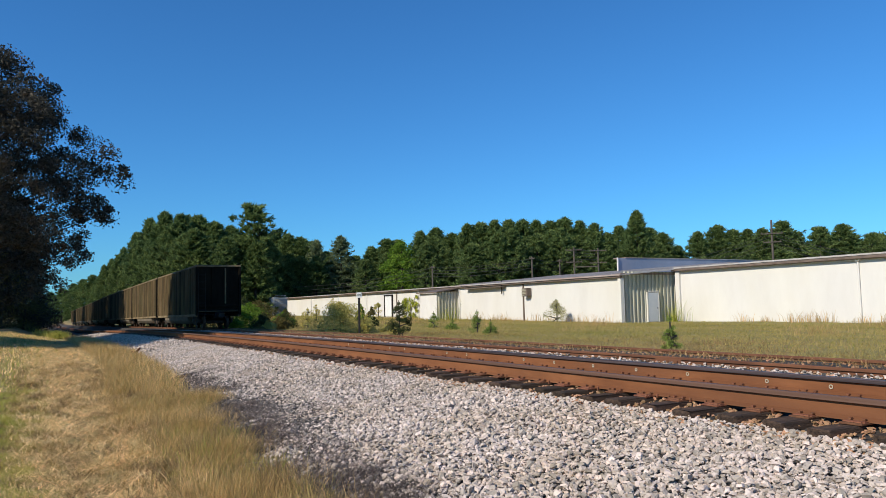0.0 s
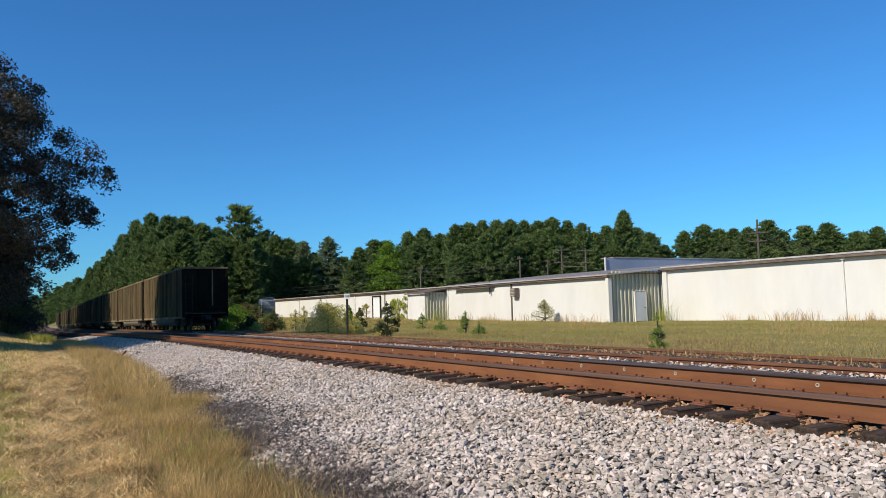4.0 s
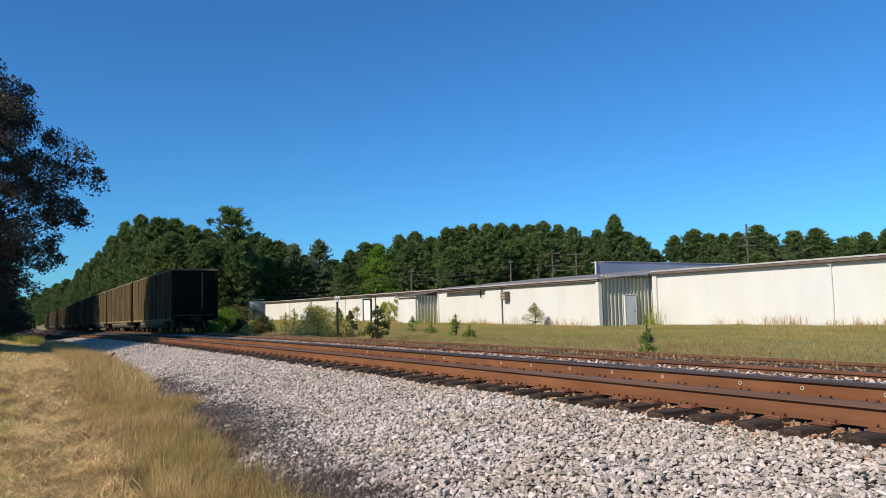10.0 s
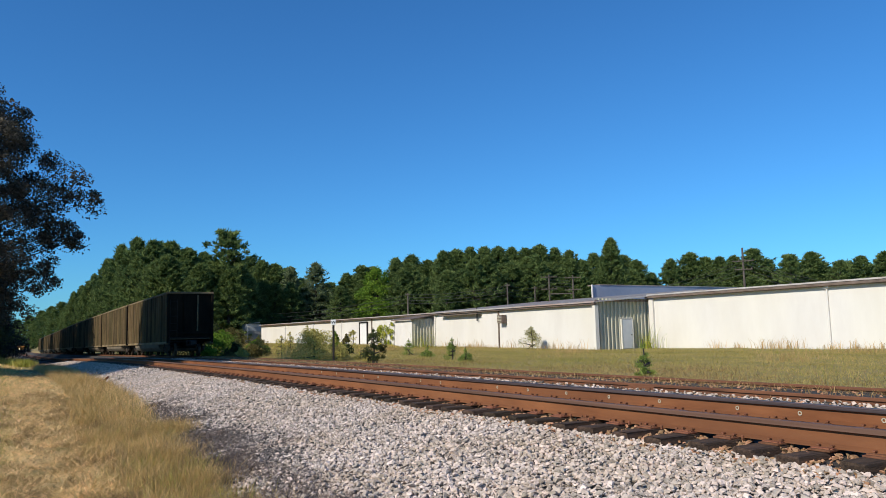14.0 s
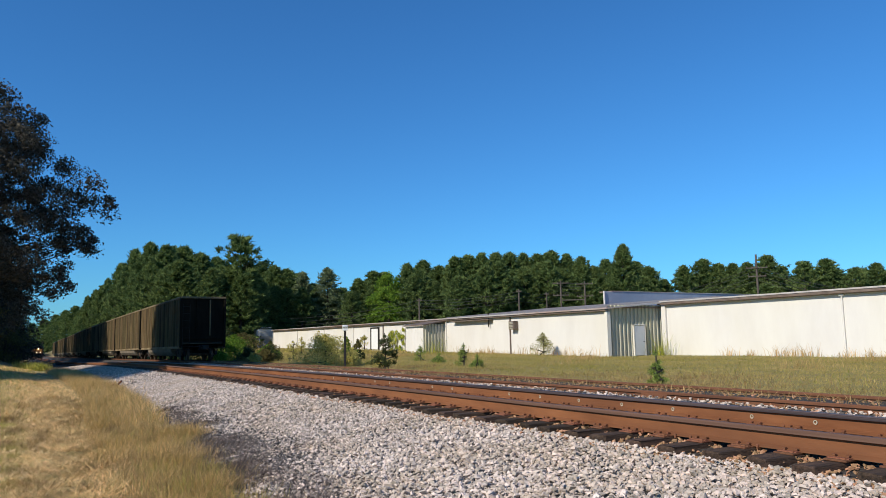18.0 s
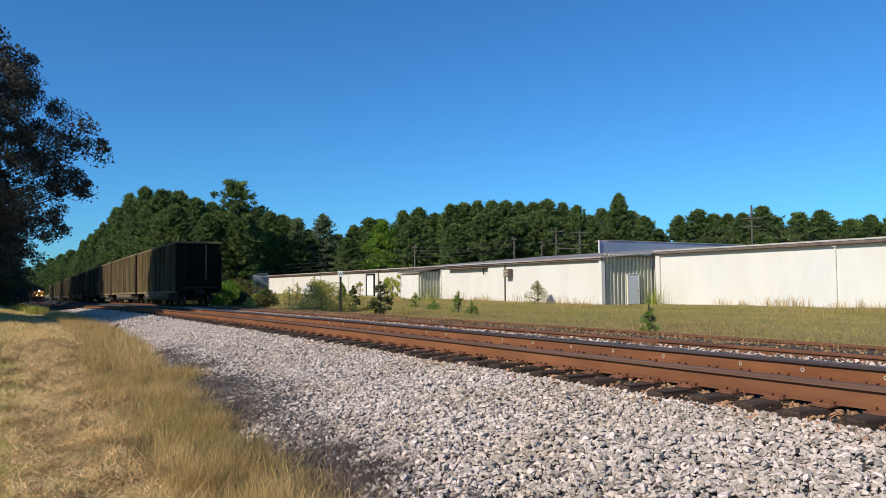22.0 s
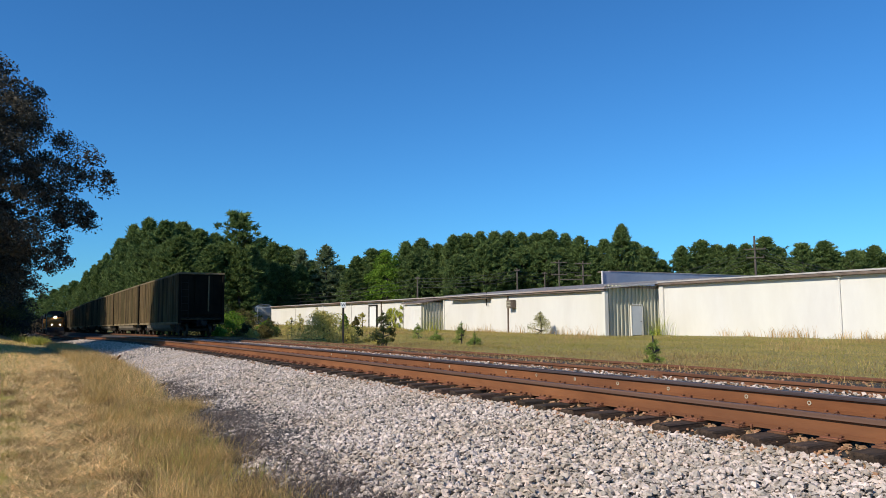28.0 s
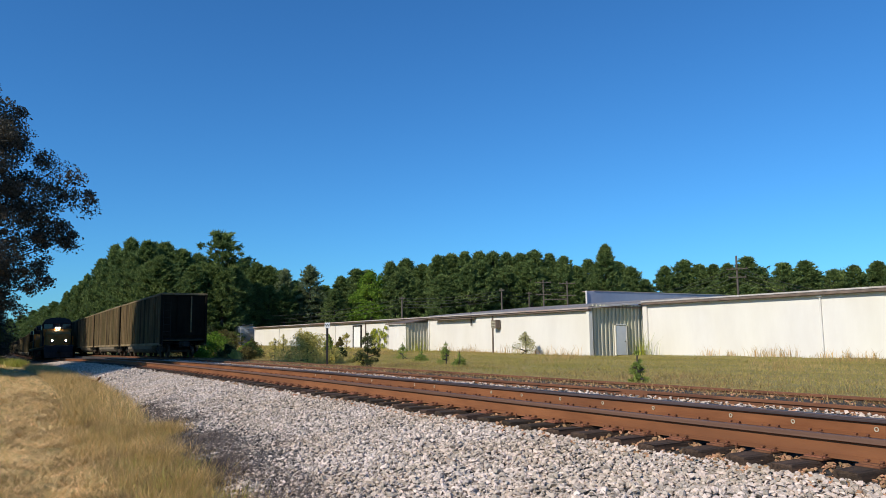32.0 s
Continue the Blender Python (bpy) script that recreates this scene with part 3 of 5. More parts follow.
def gondola(name="coal_gondola"):
    g = thing(name, "sooty brown ribbed steel coal gondola standing on the siding", "gondola", group="train of coal gondolas")
    L, W, top, sill = 15.3, 2.86, 4.02, 0.86
    h = L / 2
    bm = bmesh.new()
    for s in (-1, 1):
        box(bm, s * (W / 2 - 0.09), 0, (top + sill) / 2, 0.03, L - 0.1, top - sill)
    box(bm, 0, 0, sill + 0.25, W - 0.2, L - 0.1, 0.06)
    part("side_sheet", bm, M_WAGON, g, "sooty brown side sheets")
    for s in (-1, 1):
        e = bmesh.new()
        box(e, 0, s * (h - 0.04), (top + sill + 0.35) / 2, W - 0.16, 0.05, top - sill - 0.35)
        end = part("end_sheet", e, M_WAGEND_SHADED, g, "sooty end sheet, painted blacker for its shade")
        # right-hand post gets a lighter colour for the sun on it
        for x in (-0.42, 0.42):
            part("end_post", B((x, s * (h + 0.05), 2.75, 0.07, 0.14, 2.3), bevel=0.012), M_CHORD if x > 0 else M_WAGEND_SHADED, end)
        for z in (1.45,):
            part("end_beam", B((0, s * (h + 0.04), z, W - 0.3, 0.12, 0.13), bevel=0.012), M_WAGEND_SHADED, end)
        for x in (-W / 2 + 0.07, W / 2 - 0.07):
            part("corner_post", B((x, s * (h - 0.02), (top + sill) / 2, 0.15, 0.2, top - sill), bevel=0.02), M_WAGEND_SHADED, end)
        part("end_chord", B((0, s * h, top + 0.02, W, 0.2, 0.12), bevel=0.02), M_CHORD, g, "worn top chord")
        # ladder, brake wheel, coupler, platform
        rods = []
        for k in range(7):
            z = 0.75 + k * 0.45
            rods.append(((-W / 2 + 0.15, s * (h + 0.13), z), (-W / 2 + 0.58, s * (h + 0.13), z), 0.013))
        rods += [((-W / 2 + 0.15, s * (h + 0.13), 0.6), (-W / 2 + 0.15, s * (h + 0.13), 3.6), 0.016), ((-W / 2 + 0.58, s * (h + 0.13), 0.6), (-W / 2 + 0.58, s * (h + 0.13), 3.6), 0.016)]
        part("ladder", C(*rods, seg=6), M_DARK, g, "thin black end ladder")
        part("coupler", B((0, s * (h + 0.28), 0.86, 0.28, 0.62, 0.26), (0.06, s * (h + 0.56), 0.86, 0.36, 0.16, 0.3), bevel=0.03), M_DARK, g, "knuckle coupler")
        part("uncoupling_lever", C(((-1.35, s * (h + 0.22), 0.95), (0.0, s * (h + 0.3), 0.9), 0.014), ((-1.35, s * (h + 0.22), 0.95), (-1.4, s * (h + 0.3), 0.72), 0.014), seg=6), M_DARK, g)
        part("draft_sill", B((0, s * (h - 0.9), 0.84, 0.5, 1.9, 0.36)), M_DARK, g)
        part("bolster", B((0, s * (h - 1.9), 0.92, W - 0.3, 0.45, 0.2)), M_DARK, g)
        part("air_hose", C(((0.35, s * (h + 0.3), 0.75), (0.4, s * (h + 0.5), 0.45), 0.03), seg=6), M_DARK, g)
    bw = bmesh.new()
    bmesh.ops.create_circle(bw, segments=16, radius=0.27, matrix=pose(0.75, -h - 0.2, 2.15, 90, 0, 0))
    rim = [(v.co.copy()) for v in bw.verts]
    bw.clear()
    for i in range(16):
        cyl(bw, rim[i], rim[(i + 1) % 16], 0.015, seg=5)
    for i in (0, 4, 8, 12):
        cyl(bw, rim[i], (0.75, -h - 0.2, 2.15), 0.012, seg=5)
    part("brake_wheel", bw, M_WAGEND_SHADED, g)
    for s in (-1, 1):
        part("top_chord", B((s * (W / 2 - 0.07), 0, top + 0.01, 0.16, L, 0.12), bevel=0.02), M_CHORD, g, "worn sunlit top chord")
        part("side_sill", B((s * (W / 2 - 0.08), 0, sill, 0.16, L, 0.16), bevel=0.02), M_CHORD, g, "dusty side sill")
        n = 21
        for k in range(n):
            y = -h + 0.35 + (L - 0.7) * k / (n - 1)
            bm = bmesh.new()
            prism(bm, [(s * (W / 2 - 0.085), y - 0.09), (s * (W / 2 + 0.06), y - 0.05), (s * (W / 2 + 0.06), y + 0.05), (s * (W / 2 - 0.085), y + 0.09)], "y", 0, 1)
            for v in bm.verts:
                v.co = Vector((v.co.x, v.co.z, sill + 0.08 + v.co.y * (top - sill - 0.14)))
            bmesh.ops.recalc_face_normals(bm, faces=bm.faces)
            part("side_rib", bm, M_RIB_LIT, g)
        # rounded tub between the trucks
        bm = bmesh.new()
        prism(bm, [(s * 0.12, 0.30), (s * 0.85, 0.30), (s * 1.15, 0.40), (s * 1.32, 0.58), (s * 1.37, 0.82), (s * 0.12, 0.82)], "y", -h + 3.05, h - 3.05)
        part("belly_tub", bm, M_BELLY, g, "dusty rounded tub under the floor")
    for s in (-1, 1):
        truck(g, s * (h - 1.9))
    for k in range(5):
        part("grab_iron", C(((-W / 2 - 0.07, -h + 0.25, 0.55 + 0.4 * k), (-W / 2 - 0.07, -h + 0.7, 0.55 + 0.4 * k), 0.012), seg=6), M_DARK, g)
    part("stirrup", C(((-W / 2, -h + 0.25, 0.45), (-W / 2, -h + 0.7, 0.45), 0.016), ((-W / 2, -h + 0.25, 0.45), (-W / 2, -h + 0.25, 0.85), 0.016), ((-W / 2, -h + 0.7, 0.45), (-W / 2, -h + 0.7, 0.85), 0.016), seg=6), M_DARK, g)
    return g


def on_track(at, y, half=5.7):
    """Pose of a vehicle whose middle stands at y."""
    x0, z0 = at(y - half)
    x1, z1 = at(y + half)
    head = math.degrees(math.atan2(x1 - x0, 2 * half))
    tilt = math.degrees(math.atan2(z1 - z0, 2 * half))
    return pose((x0 + x1) / 2, y, (z0 + z1) / 2, tilt, 0, -head)


first = gondola()
first.matrix_basis = on_track(side_at, 49.2 + 7.65)
for k in range(1, 12):
    c = copy_thing(first, on_track(side_at, 49.2 + 7.65 + CAR * k))


# ---- the coming train ----
def locomotive():
    l = thing("locomotive", "dark blue diesel locomotive with an orange-yellow nose and lit headlights", "locomotive", group="locomotives of the coming train")
    L, h = 22.3, 11.15
    part("frame", B((0, 0, 1.25, 2.9, L - 0.8, 0.36), bevel=0.03), M_DARK, l)
    part("fuel_tank", B((0, 0.3, 0.72, 2.6, 5.2, 0.85), bevel=0.18), M_DARK, l)
    part("long_hood", B((0, 2.6, 2.75, 1.85, 14.6, 2.65), bevel=0.12), M_NAVY, l, "dark blue long hood")
    part("radiator", B((0, 8.0, 3.95, 3.0, 3.6, 0.55), bevel=0.08), M_NAVY, l, "overhanging radiator")
    cab = part("cab", B((0, -6.4, 2.75, 3.05, 2.6, 2.75), bevel=0.1), M_NAVY, l, "dark blue cab")
    bm = bmesh.new()
    prism(bm, [(-1.5, 4.05), (-1.25, 4.5), (-0.7, 4.68), (0.7, 4.68), (1.25, 4.5), (1.5, 4.05)], "y", -7.85, -5.0)
    part("cab_roof", bm, M_NAVY, cab, "rounded dark cab roof")
    for x in (-0.95, 0.95):
        part("windshield", B((x, -7.72, 3.72, 0.95, 0.06, 0.62), bevel=0.04), M_GLASS, cab, "dark windshield")
    for s in (-1, 1):
        part("side_window", B((s * 1.53, -6.3, 3.62, 0.04, 1.5, 0.62), bevel=0.02), M_GLASS, cab)
    part("headlight_panel", B((0, -7.74, 3.78, 0.62, 0.08, 0.7), bevel=0.04), M_NAVY, cab)
    bm = bmesh.new()
    prism(bm, [(-7.7, 1.45), (-7.7, 3.35), (-9.0, 3.05), (-9.7, 2.75), (-9.85, 1.45)], "x", -1.25, 1.25)
    bmesh.ops.bevel(bm, geom=bm.edges[:], offset=0.12, segments=2, affect="EDGES")
    nose = part("nose", bm, M_GOLD, l, "orange-yellow short nose")
    part("nose_door", B((0, -9.86, 2.1, 0.6, 0.04, 1.1), bevel=0.015), M_GOLD, nose)
    part("cab_front", B((0, -7.72, 3.0, 2.9, 0.06, 0.85), bevel=0.02), M_GOLD, cab, "orange-yellow cab front")
    lamp = part("headlight", C(((-0.13, -7.86, 3.5), (-0.13, -7.76, 3.5), 0.11), ((0.13, -7.86, 3.5), (0.13, -7.76, 3.5), 0.11), seg=14), M_LAMP, l, "bright lit twin headlight")
    for x in (-0.68, 0.68):
        d = part("ditch_light", C(((x, -10.98, 2.02), (x, -10.88, 2.02), 0.10), seg=14), M_DITCH, l, "lit ditch light")
        part("ditch_light_housing", B((x, -10.75, 1.95, 0.32, 0.26, 0.4), bevel=0.03), M_NAVY, d)
    for x in (-0.7, 0.7):
        part("number_board", B((x, -7.76, 4.22, 0.55, 0.05, 0.2), bevel=0.01), M_SIGN, cab, "pale number board")
    part("pilot", B((0, -10.75, 1.05, 2.9, 0.25, 0.9), bevel=0.04), M_NAVY, l)
    bm = bmesh.new()
    prism(bm, [(-10.85, 0.15), (-10.85, 0.75), (-11.0, 0.75), (-11.3, 0.15)], "x", -1.4, 1.4)
    part("snow_plow", bm, M_DARK, l)
    part("coupler", B((0, -11.2, 0.86, 0.3, 0.6, 0.3), (0, 11.2, 0.86, 0.3, 0.6, 0.3), bevel=0.03), M_DARK, l)
    part("platform", B((0, -10.2, 1.45, 2.95, 1.2, 0.06)), M_DARK, l)
    rails = []
    for s in (-1, 1):
        for y in (-10.7, -9.8, -4.6, -2.0, 0.6, 3.2, 5.8, 8.4, 10.7):
            rails.append(((s * 1.42, y, 1.4), (s * 1.42, y, 2.5), 0.02))
        rails += [((s * 1.42, -4.6, 2.5), (s * 1.42, 10.7, 2.5), 0.02), ((s * 1.42, -10.7, 2.5), (s * 1.42, -9.8, 2.5), 0.02), ((s * 1.42, -10.7, 2.5), (s * 0.4, -10.75, 2.5), 0.02)]
    part("handrail", C(*rails, seg=6), M_GOLD, l, "thin yellow handrails")
    for s in (-1, 1):
        for y in (-10.3, 10.3):
            part("steps", B((s * 1.3, y, 0.5, 0.3, 0.7, 0.05), (s * 1.3, y, 0.8, 0.3, 0.7, 0.05), (s * 1.3, y, 1.1, 0.3, 0.7, 0.05), (s * 1.42, y - 0.36, 0.8, 0.06, 0.04, 0.8)), M_DARK, l)
        part("walkway_edge", B((s * 1.45, 0.5, 1.38, 0.05, L - 1.6, 0.12)), M_GOLD, l)
    for y in (-6.8, 6.8):
        fr = bmesh.new()
        for s in (-1, 1):
            box(fr, s * 1.1, y, 0.68, 0.16, 4.4, 0.42, bevel=0.05)
        t = part("truck", fr, M_DARK, l)
        for d in (-1.75, 0, 1.75):
            w = C(*[((s * 0.68, y + d, 0.53), (s * 0.82, y + d, 0.53), 0.53) for s in (-1, 1)], ((-1.0, y + d, 0.53), (1.0, y + d, 0.53), 0.1), seg=18)
            part("wheelset", w, M_WHEEL, t)
    part("exhaust_stack", B((0, 1.5, 4.15, 0.7, 1.0, 0.2), bevel=0.03), M_DARK, l)
    part("dynamic_brake", B((0, -3.4, 4.1, 1.9, 2.6, 0.35), bevel=0.06), M_NAVY, l)
    part("horn", C(((0.2, -6.6, 4.72), (0.2, -7.2, 4.75), 0.05, 0.09), ((-0.1, -6.6, 4.72), (-0.1, -7.2, 4.75), 0.05, 0.09), seg=8), M_DARK, l)
    return l


NOSE_AT = 93.3                       # where the first nose is at 32 s
SPEED = 16.6
loco = locomotive()
loco_2 = copy_thing(loco, pose(0, 0, 0))
coming = [(loco, 11.2), (loco_2, 11.2 + 22.9)]
for k in range(12):
    w = copy_thing(first, pose(0, 0, 0))
    tagged(w, "sooty dark coal gondola in the coming train", "gondola", group="wagons of the coming train")
    coming.append((w, 11.2 + 22.9 + 19.6 + CAR * k))


def motions():
    for ob, back in coming:
        rows = []
        for i in range(17):
            t = 2.0 * i
            y = NOSE_AT + SPEED * (32 - t) + back
            rows.append((t, on_track(main_at, y, 6.5)))
        walk(ob, rows)


# ---- the warehouse ----
def ribbed(bm, a, b, z0, z1, pitch, depth, flat=0.5):
    """A sheet with upright ribs from a to b (x, y), ribs to the left-hand side."""
    a, b = Vector((*a, 0)), Vector((*b, 0))
    d = (b - a)
    n = max(1, round(d.length / pitch))
    d.normalize()
    nrm = Vector((-d.y, d.x, 0))
    p = (b - a).length / n
    us = []
    for i in range(n):
        us += [(i * p, 0), (i * p + p * flat, 0), (i * p + p * (flat + 0.12), depth), (i * p + p * 0.88, depth)]
    us.append(((b - a).length, 0))
    lo = [bm.verts.new(a + d * u + nrm * w + Vector((0, 0, z0))) for u, w in us]
    hi = [bm.verts.new(a + d * u + nrm * w + Vector((0, 0, z1))) for u, w in us]
    for i in range(len(us) - 1):
        bm.faces.new((lo[i], lo[i + 1], hi[i + 1], hi[i]))
    return bm


house = thing("warehouse", "long low white metal warehouse with brown eaves and corrugated end walls", "warehouse")
XL, XR, YC = 36.9, 42.2, 40.2          # facade of the long wing, of the nearer wing, and the corner between
EL, ER = 3.46, 3.92                    # their eaves
# long wing: sheets between the downpipes, from the corner away
cuts = [40.2, 52.1, 62.9, 71.7, 77.2, 85.9, 95.6, 106.8, 118.5]
for a, b in zip(cuts, cuts[1:]):
    e = part("wall_sheet", ribbed(bmesh.new(), (XL, b), (XL, a), -0.3, EL, 0.30, -0.003, 0.85), M_WHITE, house, "white ribbed wall sheets")
for y in cuts:
    part("downpipe", B((XL - 0.06, y, (EL - 0.3) / 2, 0.1, 0.12, EL + 0.3), bevel=0.01), M_TRIM if y in (52.1, 77.2) else M_WHITE, house)
part("wall_core", B(((XL + 60) / 2 + 0.03, (40.3 + 118.5) / 2, (EL - 0.3) / 2, 60 - XL - 0.04, 118.5 - 40.4, EL + 0.24)), M_WHITE, house)
# corner posts and shaded end wall
part("corner_post", B((XL - 0.02, YC - 0.08, (EL - 0.3) / 2 - 0.02, 0.36, 0.3, EL + 0.26), bevel=0.02), M_WHITE, house, "white corner post")
part("end_wall", ribbed(bmesh.new(), (XL + 0.14, YC), (XR + 0.1, YC), -0.3, ER, 0.38, -0.10, 0.55), M_CORR_SHADED, house, "deeply corrugated end wall, its shade painted grey")
part("end_trim", B(((XL + XR) / 2, YC - 0.16, 3.75, XR - XL + 0.2, 0.08, 0.10)), M_TRIM, house)
door = part("door", B((39.85, YC - 0.17, 1.32, 0.98, 0.07, 2.12), bevel=0.01), M_DOOR, house, "grey metal door with a small knob")
part("door_frame", B((39.30, YC - 0.16, 1.38, 0.08, 0.12, 2.3), (40.40, YC - 0.16, 1.38, 0.08, 0.12, 2.3), (39.85, YC - 0.16, 2.48, 1.18, 0.12, 0.08)), M_WHITE, door)
part("knob", C(((40.22, YC - 0.20, 1.25), (40.22, YC - 0.27, 1.25), 0.035), seg=8), M_DARK, door)
# nearer wing
rc = [YC - 0.6, 25.9, 12.0, -2.0, -16.0, -30.0]
for b, a in zip(rc, rc[1:]):
    part("wall_sheet", ribbed(bmesh.new(), (XR, b), (XR, a), -0.2, ER, 0.30, -0.003, 0.85), M_WHITE, house, "white ribbed wall sheets")
for y in rc[1:]:
    part("downpipe", C(((XR - 0.08, y, -0.1), (XR - 0.08, y, ER - 0.05), 0.055), seg=8), M_WHITE, house)
    part("downpipe_head", B((XR - 0.1, y, ER - 0.02, 0.2, 0.28, 0.22), bevel=0.02), M_WHITE, house)
part("corner_post", B((XR - 0.03, YC - 0.5, (ER - 0.3) / 2, 0.3, 0.42, ER + 0.26), bevel=0.02), M_WHITE, house)
part("wall_core", B(((XR + 70) / 2 + 0.04, 4.75, (ER - 0.3) / 2, 70 - XR - 0.06, 70.3, ER + 0.2)), M_WHITE, house)
# eaves, gutters, roofs
part("gutter", B((XR - 0.22, 4.8, ER + 0.09, 0.3, 70.6, 0.16), (XR - 0.05, 4.8, ER + 0.02, 0.1, 70.6, 0.05), bevel=0.02), M_TRIM, house, "brown gutter along the eave")
part("gutter", B((XL - 0.18, 79.2, EL + 0.07, 0.26, 78.6, 0.12), bevel=0.02), M_TRIM, house, "brown gutter along the eave")


def roof(x0, x1, y0, y1, z0, z1, over=0.4):
    bm = bmesh.new()
    prism(bm, [(x0 - over, z0), (x0 - over, z0 + 0.1), (x1, z1 + 0.1), (x1, z1)], "y", y0, y1)
    return bm


r = part("roof", roof(XL, 49, YC - 0.42, 63, EL + 0.15, 4.62), M_ROOF, house, "weathered low metal roof with rust")
y = YC + 0.4
while y < 62.5:
    m = B((0, 0, 0, 12.6, 0.06, 0.07))
    q = part("roof_seam", m, M_ROOF, r)
    q.matrix_basis = pose((XL - 0.4 + 49) / 2, y, (EL + 0.25 + 4.72) / 2 + 0.03, 0, -math.degrees(math.atan2(4.62 - EL - 0.15, 49 - XL + 0.4)), 0)
    y += 0.9
part("roof", roof(XL, 49, 63, 118.6, EL + 0.15, 4.15), M_ROOF, house, "weathered low metal roof with rust")
part("roof", roof(XR, 56, -30.3, YC - 0.3, ER + 0.2, 4.75, 0.35), M_ROOF, house, "weathered low metal roof")
part("taller_wall", ribbed(bmesh.new(), (47.1, 51.6), (82, 51.6), 3.0, 5.82, 1.2, -0.006, 0.9), M_BLUE_SHADED, house, "plain blue-grey shaded wall rising behind the roof")
part("taller_wall_edge", B((47.12, 51.55, 4.4, 0.1, 0.12, 2.9)), M_WHITE, house)
part("taller_roof", B((65.2, 52.4, 5.86, 34.2, 1.7, 0.06)), M_ROOF, house)
part("taller_core", B((65.3, 52.4, 4.6, 33.6, 1.4, 2.4)), M_BLUE_SHADED, house)
# porch box on the long wing
part("porch_wall", ribbed(bmesh.new(), (34.5, 66.9), (34.5, 63.3), -0.2, 3.0, 0.3, -0.015, 0.8), M_WHITE, house, "white porch wall")
part("porch_end", ribbed(bmesh.new(), (34.5, 63.3), (36.9, 63.3), -0.2, 3.15, 0.36, -0.07, 0.55), M_CORR_SHADED, house, "corrugated porch end, its shade painted grey")
part("porch_core", B((35.75, 65.15, 1.4, 2.3, 3.4, 3.1)), M_WHITE, house)
bm = bmesh.new()
prism(bm, [(34.2, 3.02), (34.2, 3.12), (37.0, 3.55), (37.0, 3.45)], "y", 63.0, 67.1)
part("porch_roof", bm, M_TRIM, house)
# framed opening, vent box, service pipe
o = part("loading_door", B((XL - 0.05, 79.4, 1.9, 0.08, 1.9, 2.4)), M_SIGN, house, "white door in a black frame")
part("door_frame", B((XL - 0.08, 78.35, 1.9, 0.14, 0.2, 2.6), (XL - 0.08, 80.45, 1.9, 0.14, 0.2, 2.6), (XL - 0.08, 79.4, 3.15, 0.14, 2.3, 0.16)), M_DARK, o)
v = part("vent_box", B((XL - 0.3, 51.3, 2.75, 0.5, 0.7, 0.7), bevel=0.03), M_TRIM, house, "dark louvred vent box")
for k in range(5):
    part("louvre", B((XL - 0.57, 51.3, 2.5 + 0.125 * k, 0.06, 0.6, 0.05)), M_CORR_SHADED, v)
part("awning_rail", B((XL - 0.3, 58.0, EL - 0.12, 0.5, 6.6, 0.08)), M_TRIM, house)
part("service_pipe", C(((XL - 0.2, 55.2, 2.7), (XL - 0.2, 55.2, 3.9), 0.06), seg=8), M_DARK, house)

# ---- whistle post ----
post = thing("whistle_post", "dark post carrying a small white whistle sign", "railway sign", pose(17.3, 41.5, 0.0, 0, 0, -23))
part("post", B((0, 0, 1.2, 0.13, 0.13, 2.5), bevel=0.015), M_DARK, post)
s = part("sign_plate", B((0, -0.09, 2.44, 0.31, 0.03, 0.33), bevel=0.008), M_SIGN, post, "square white plate")
cu = bpy.data.curves.new("letter", "FONT")
cu.body, cu.size, cu.align_x, cu.align_y, cu.extrude = "W", 0.25, "CENTER", "CENTER", 0.004
tmp = bpy.data.objects.new("letter", cu)
lm = bpy.data.meshes.new_from_object(tmp)
bpy.data.objects.remove(tmp)
lo = link("letter", lm, M_INK, s, "black letter W")
lo.matrix_basis = pose(0, -0.111, 2.44, 90, 0, 0)


# ---- stones ----
# a chipped block with cut corners
ICO_V = np.array([(-1, -1, -0.7), (1, -0.8, -0.8), (0.8, 1, -0.7), (-0.9, 0.9, -0.8), (-0.7, -0.8, 0.7), (0.5, -0.9, 0.8), (0.9, 0.5, 0.6), (-0.6, 0.8, 0.9), (0.95, -0.2, 0.1), (-1.05, 0.1, -0.1)])
ICO_F = np.array([(0, 3, 2), (0, 2, 1), (4, 5, 6), (4, 6, 7), (0, 1, 5), (0, 5, 4), (2, 3, 7), (2, 7, 6), (1, 2, 8), (2, 6, 8), (6, 5, 8), (5, 1, 8), (3, 0, 9), (0, 4, 9), (4, 7, 9), (7, 3, 9)])
rng = np.random.default_rng(7)


def turns(n):
    """n random rotation matrices."""
    q = rng.normal(size=(n, 4))
    q /= np.linalg.norm(q, axis=1, keepdims=True)
    w, x, y, z = q.T
    return np.stack([1 - 2 * (y * y + z * z), 2 * (x * y - z * w), 2 * (x * z + y * w), 2 * (x * y + z * w), 1 - 2 * (x * x + z * z), 2 * (y * z - x * w),
                     2 * (x * z - y * w), 2 * (y * z + x * w), 1 - 2 * (x * x + y * y)], 1).reshape(n, 3, 3)


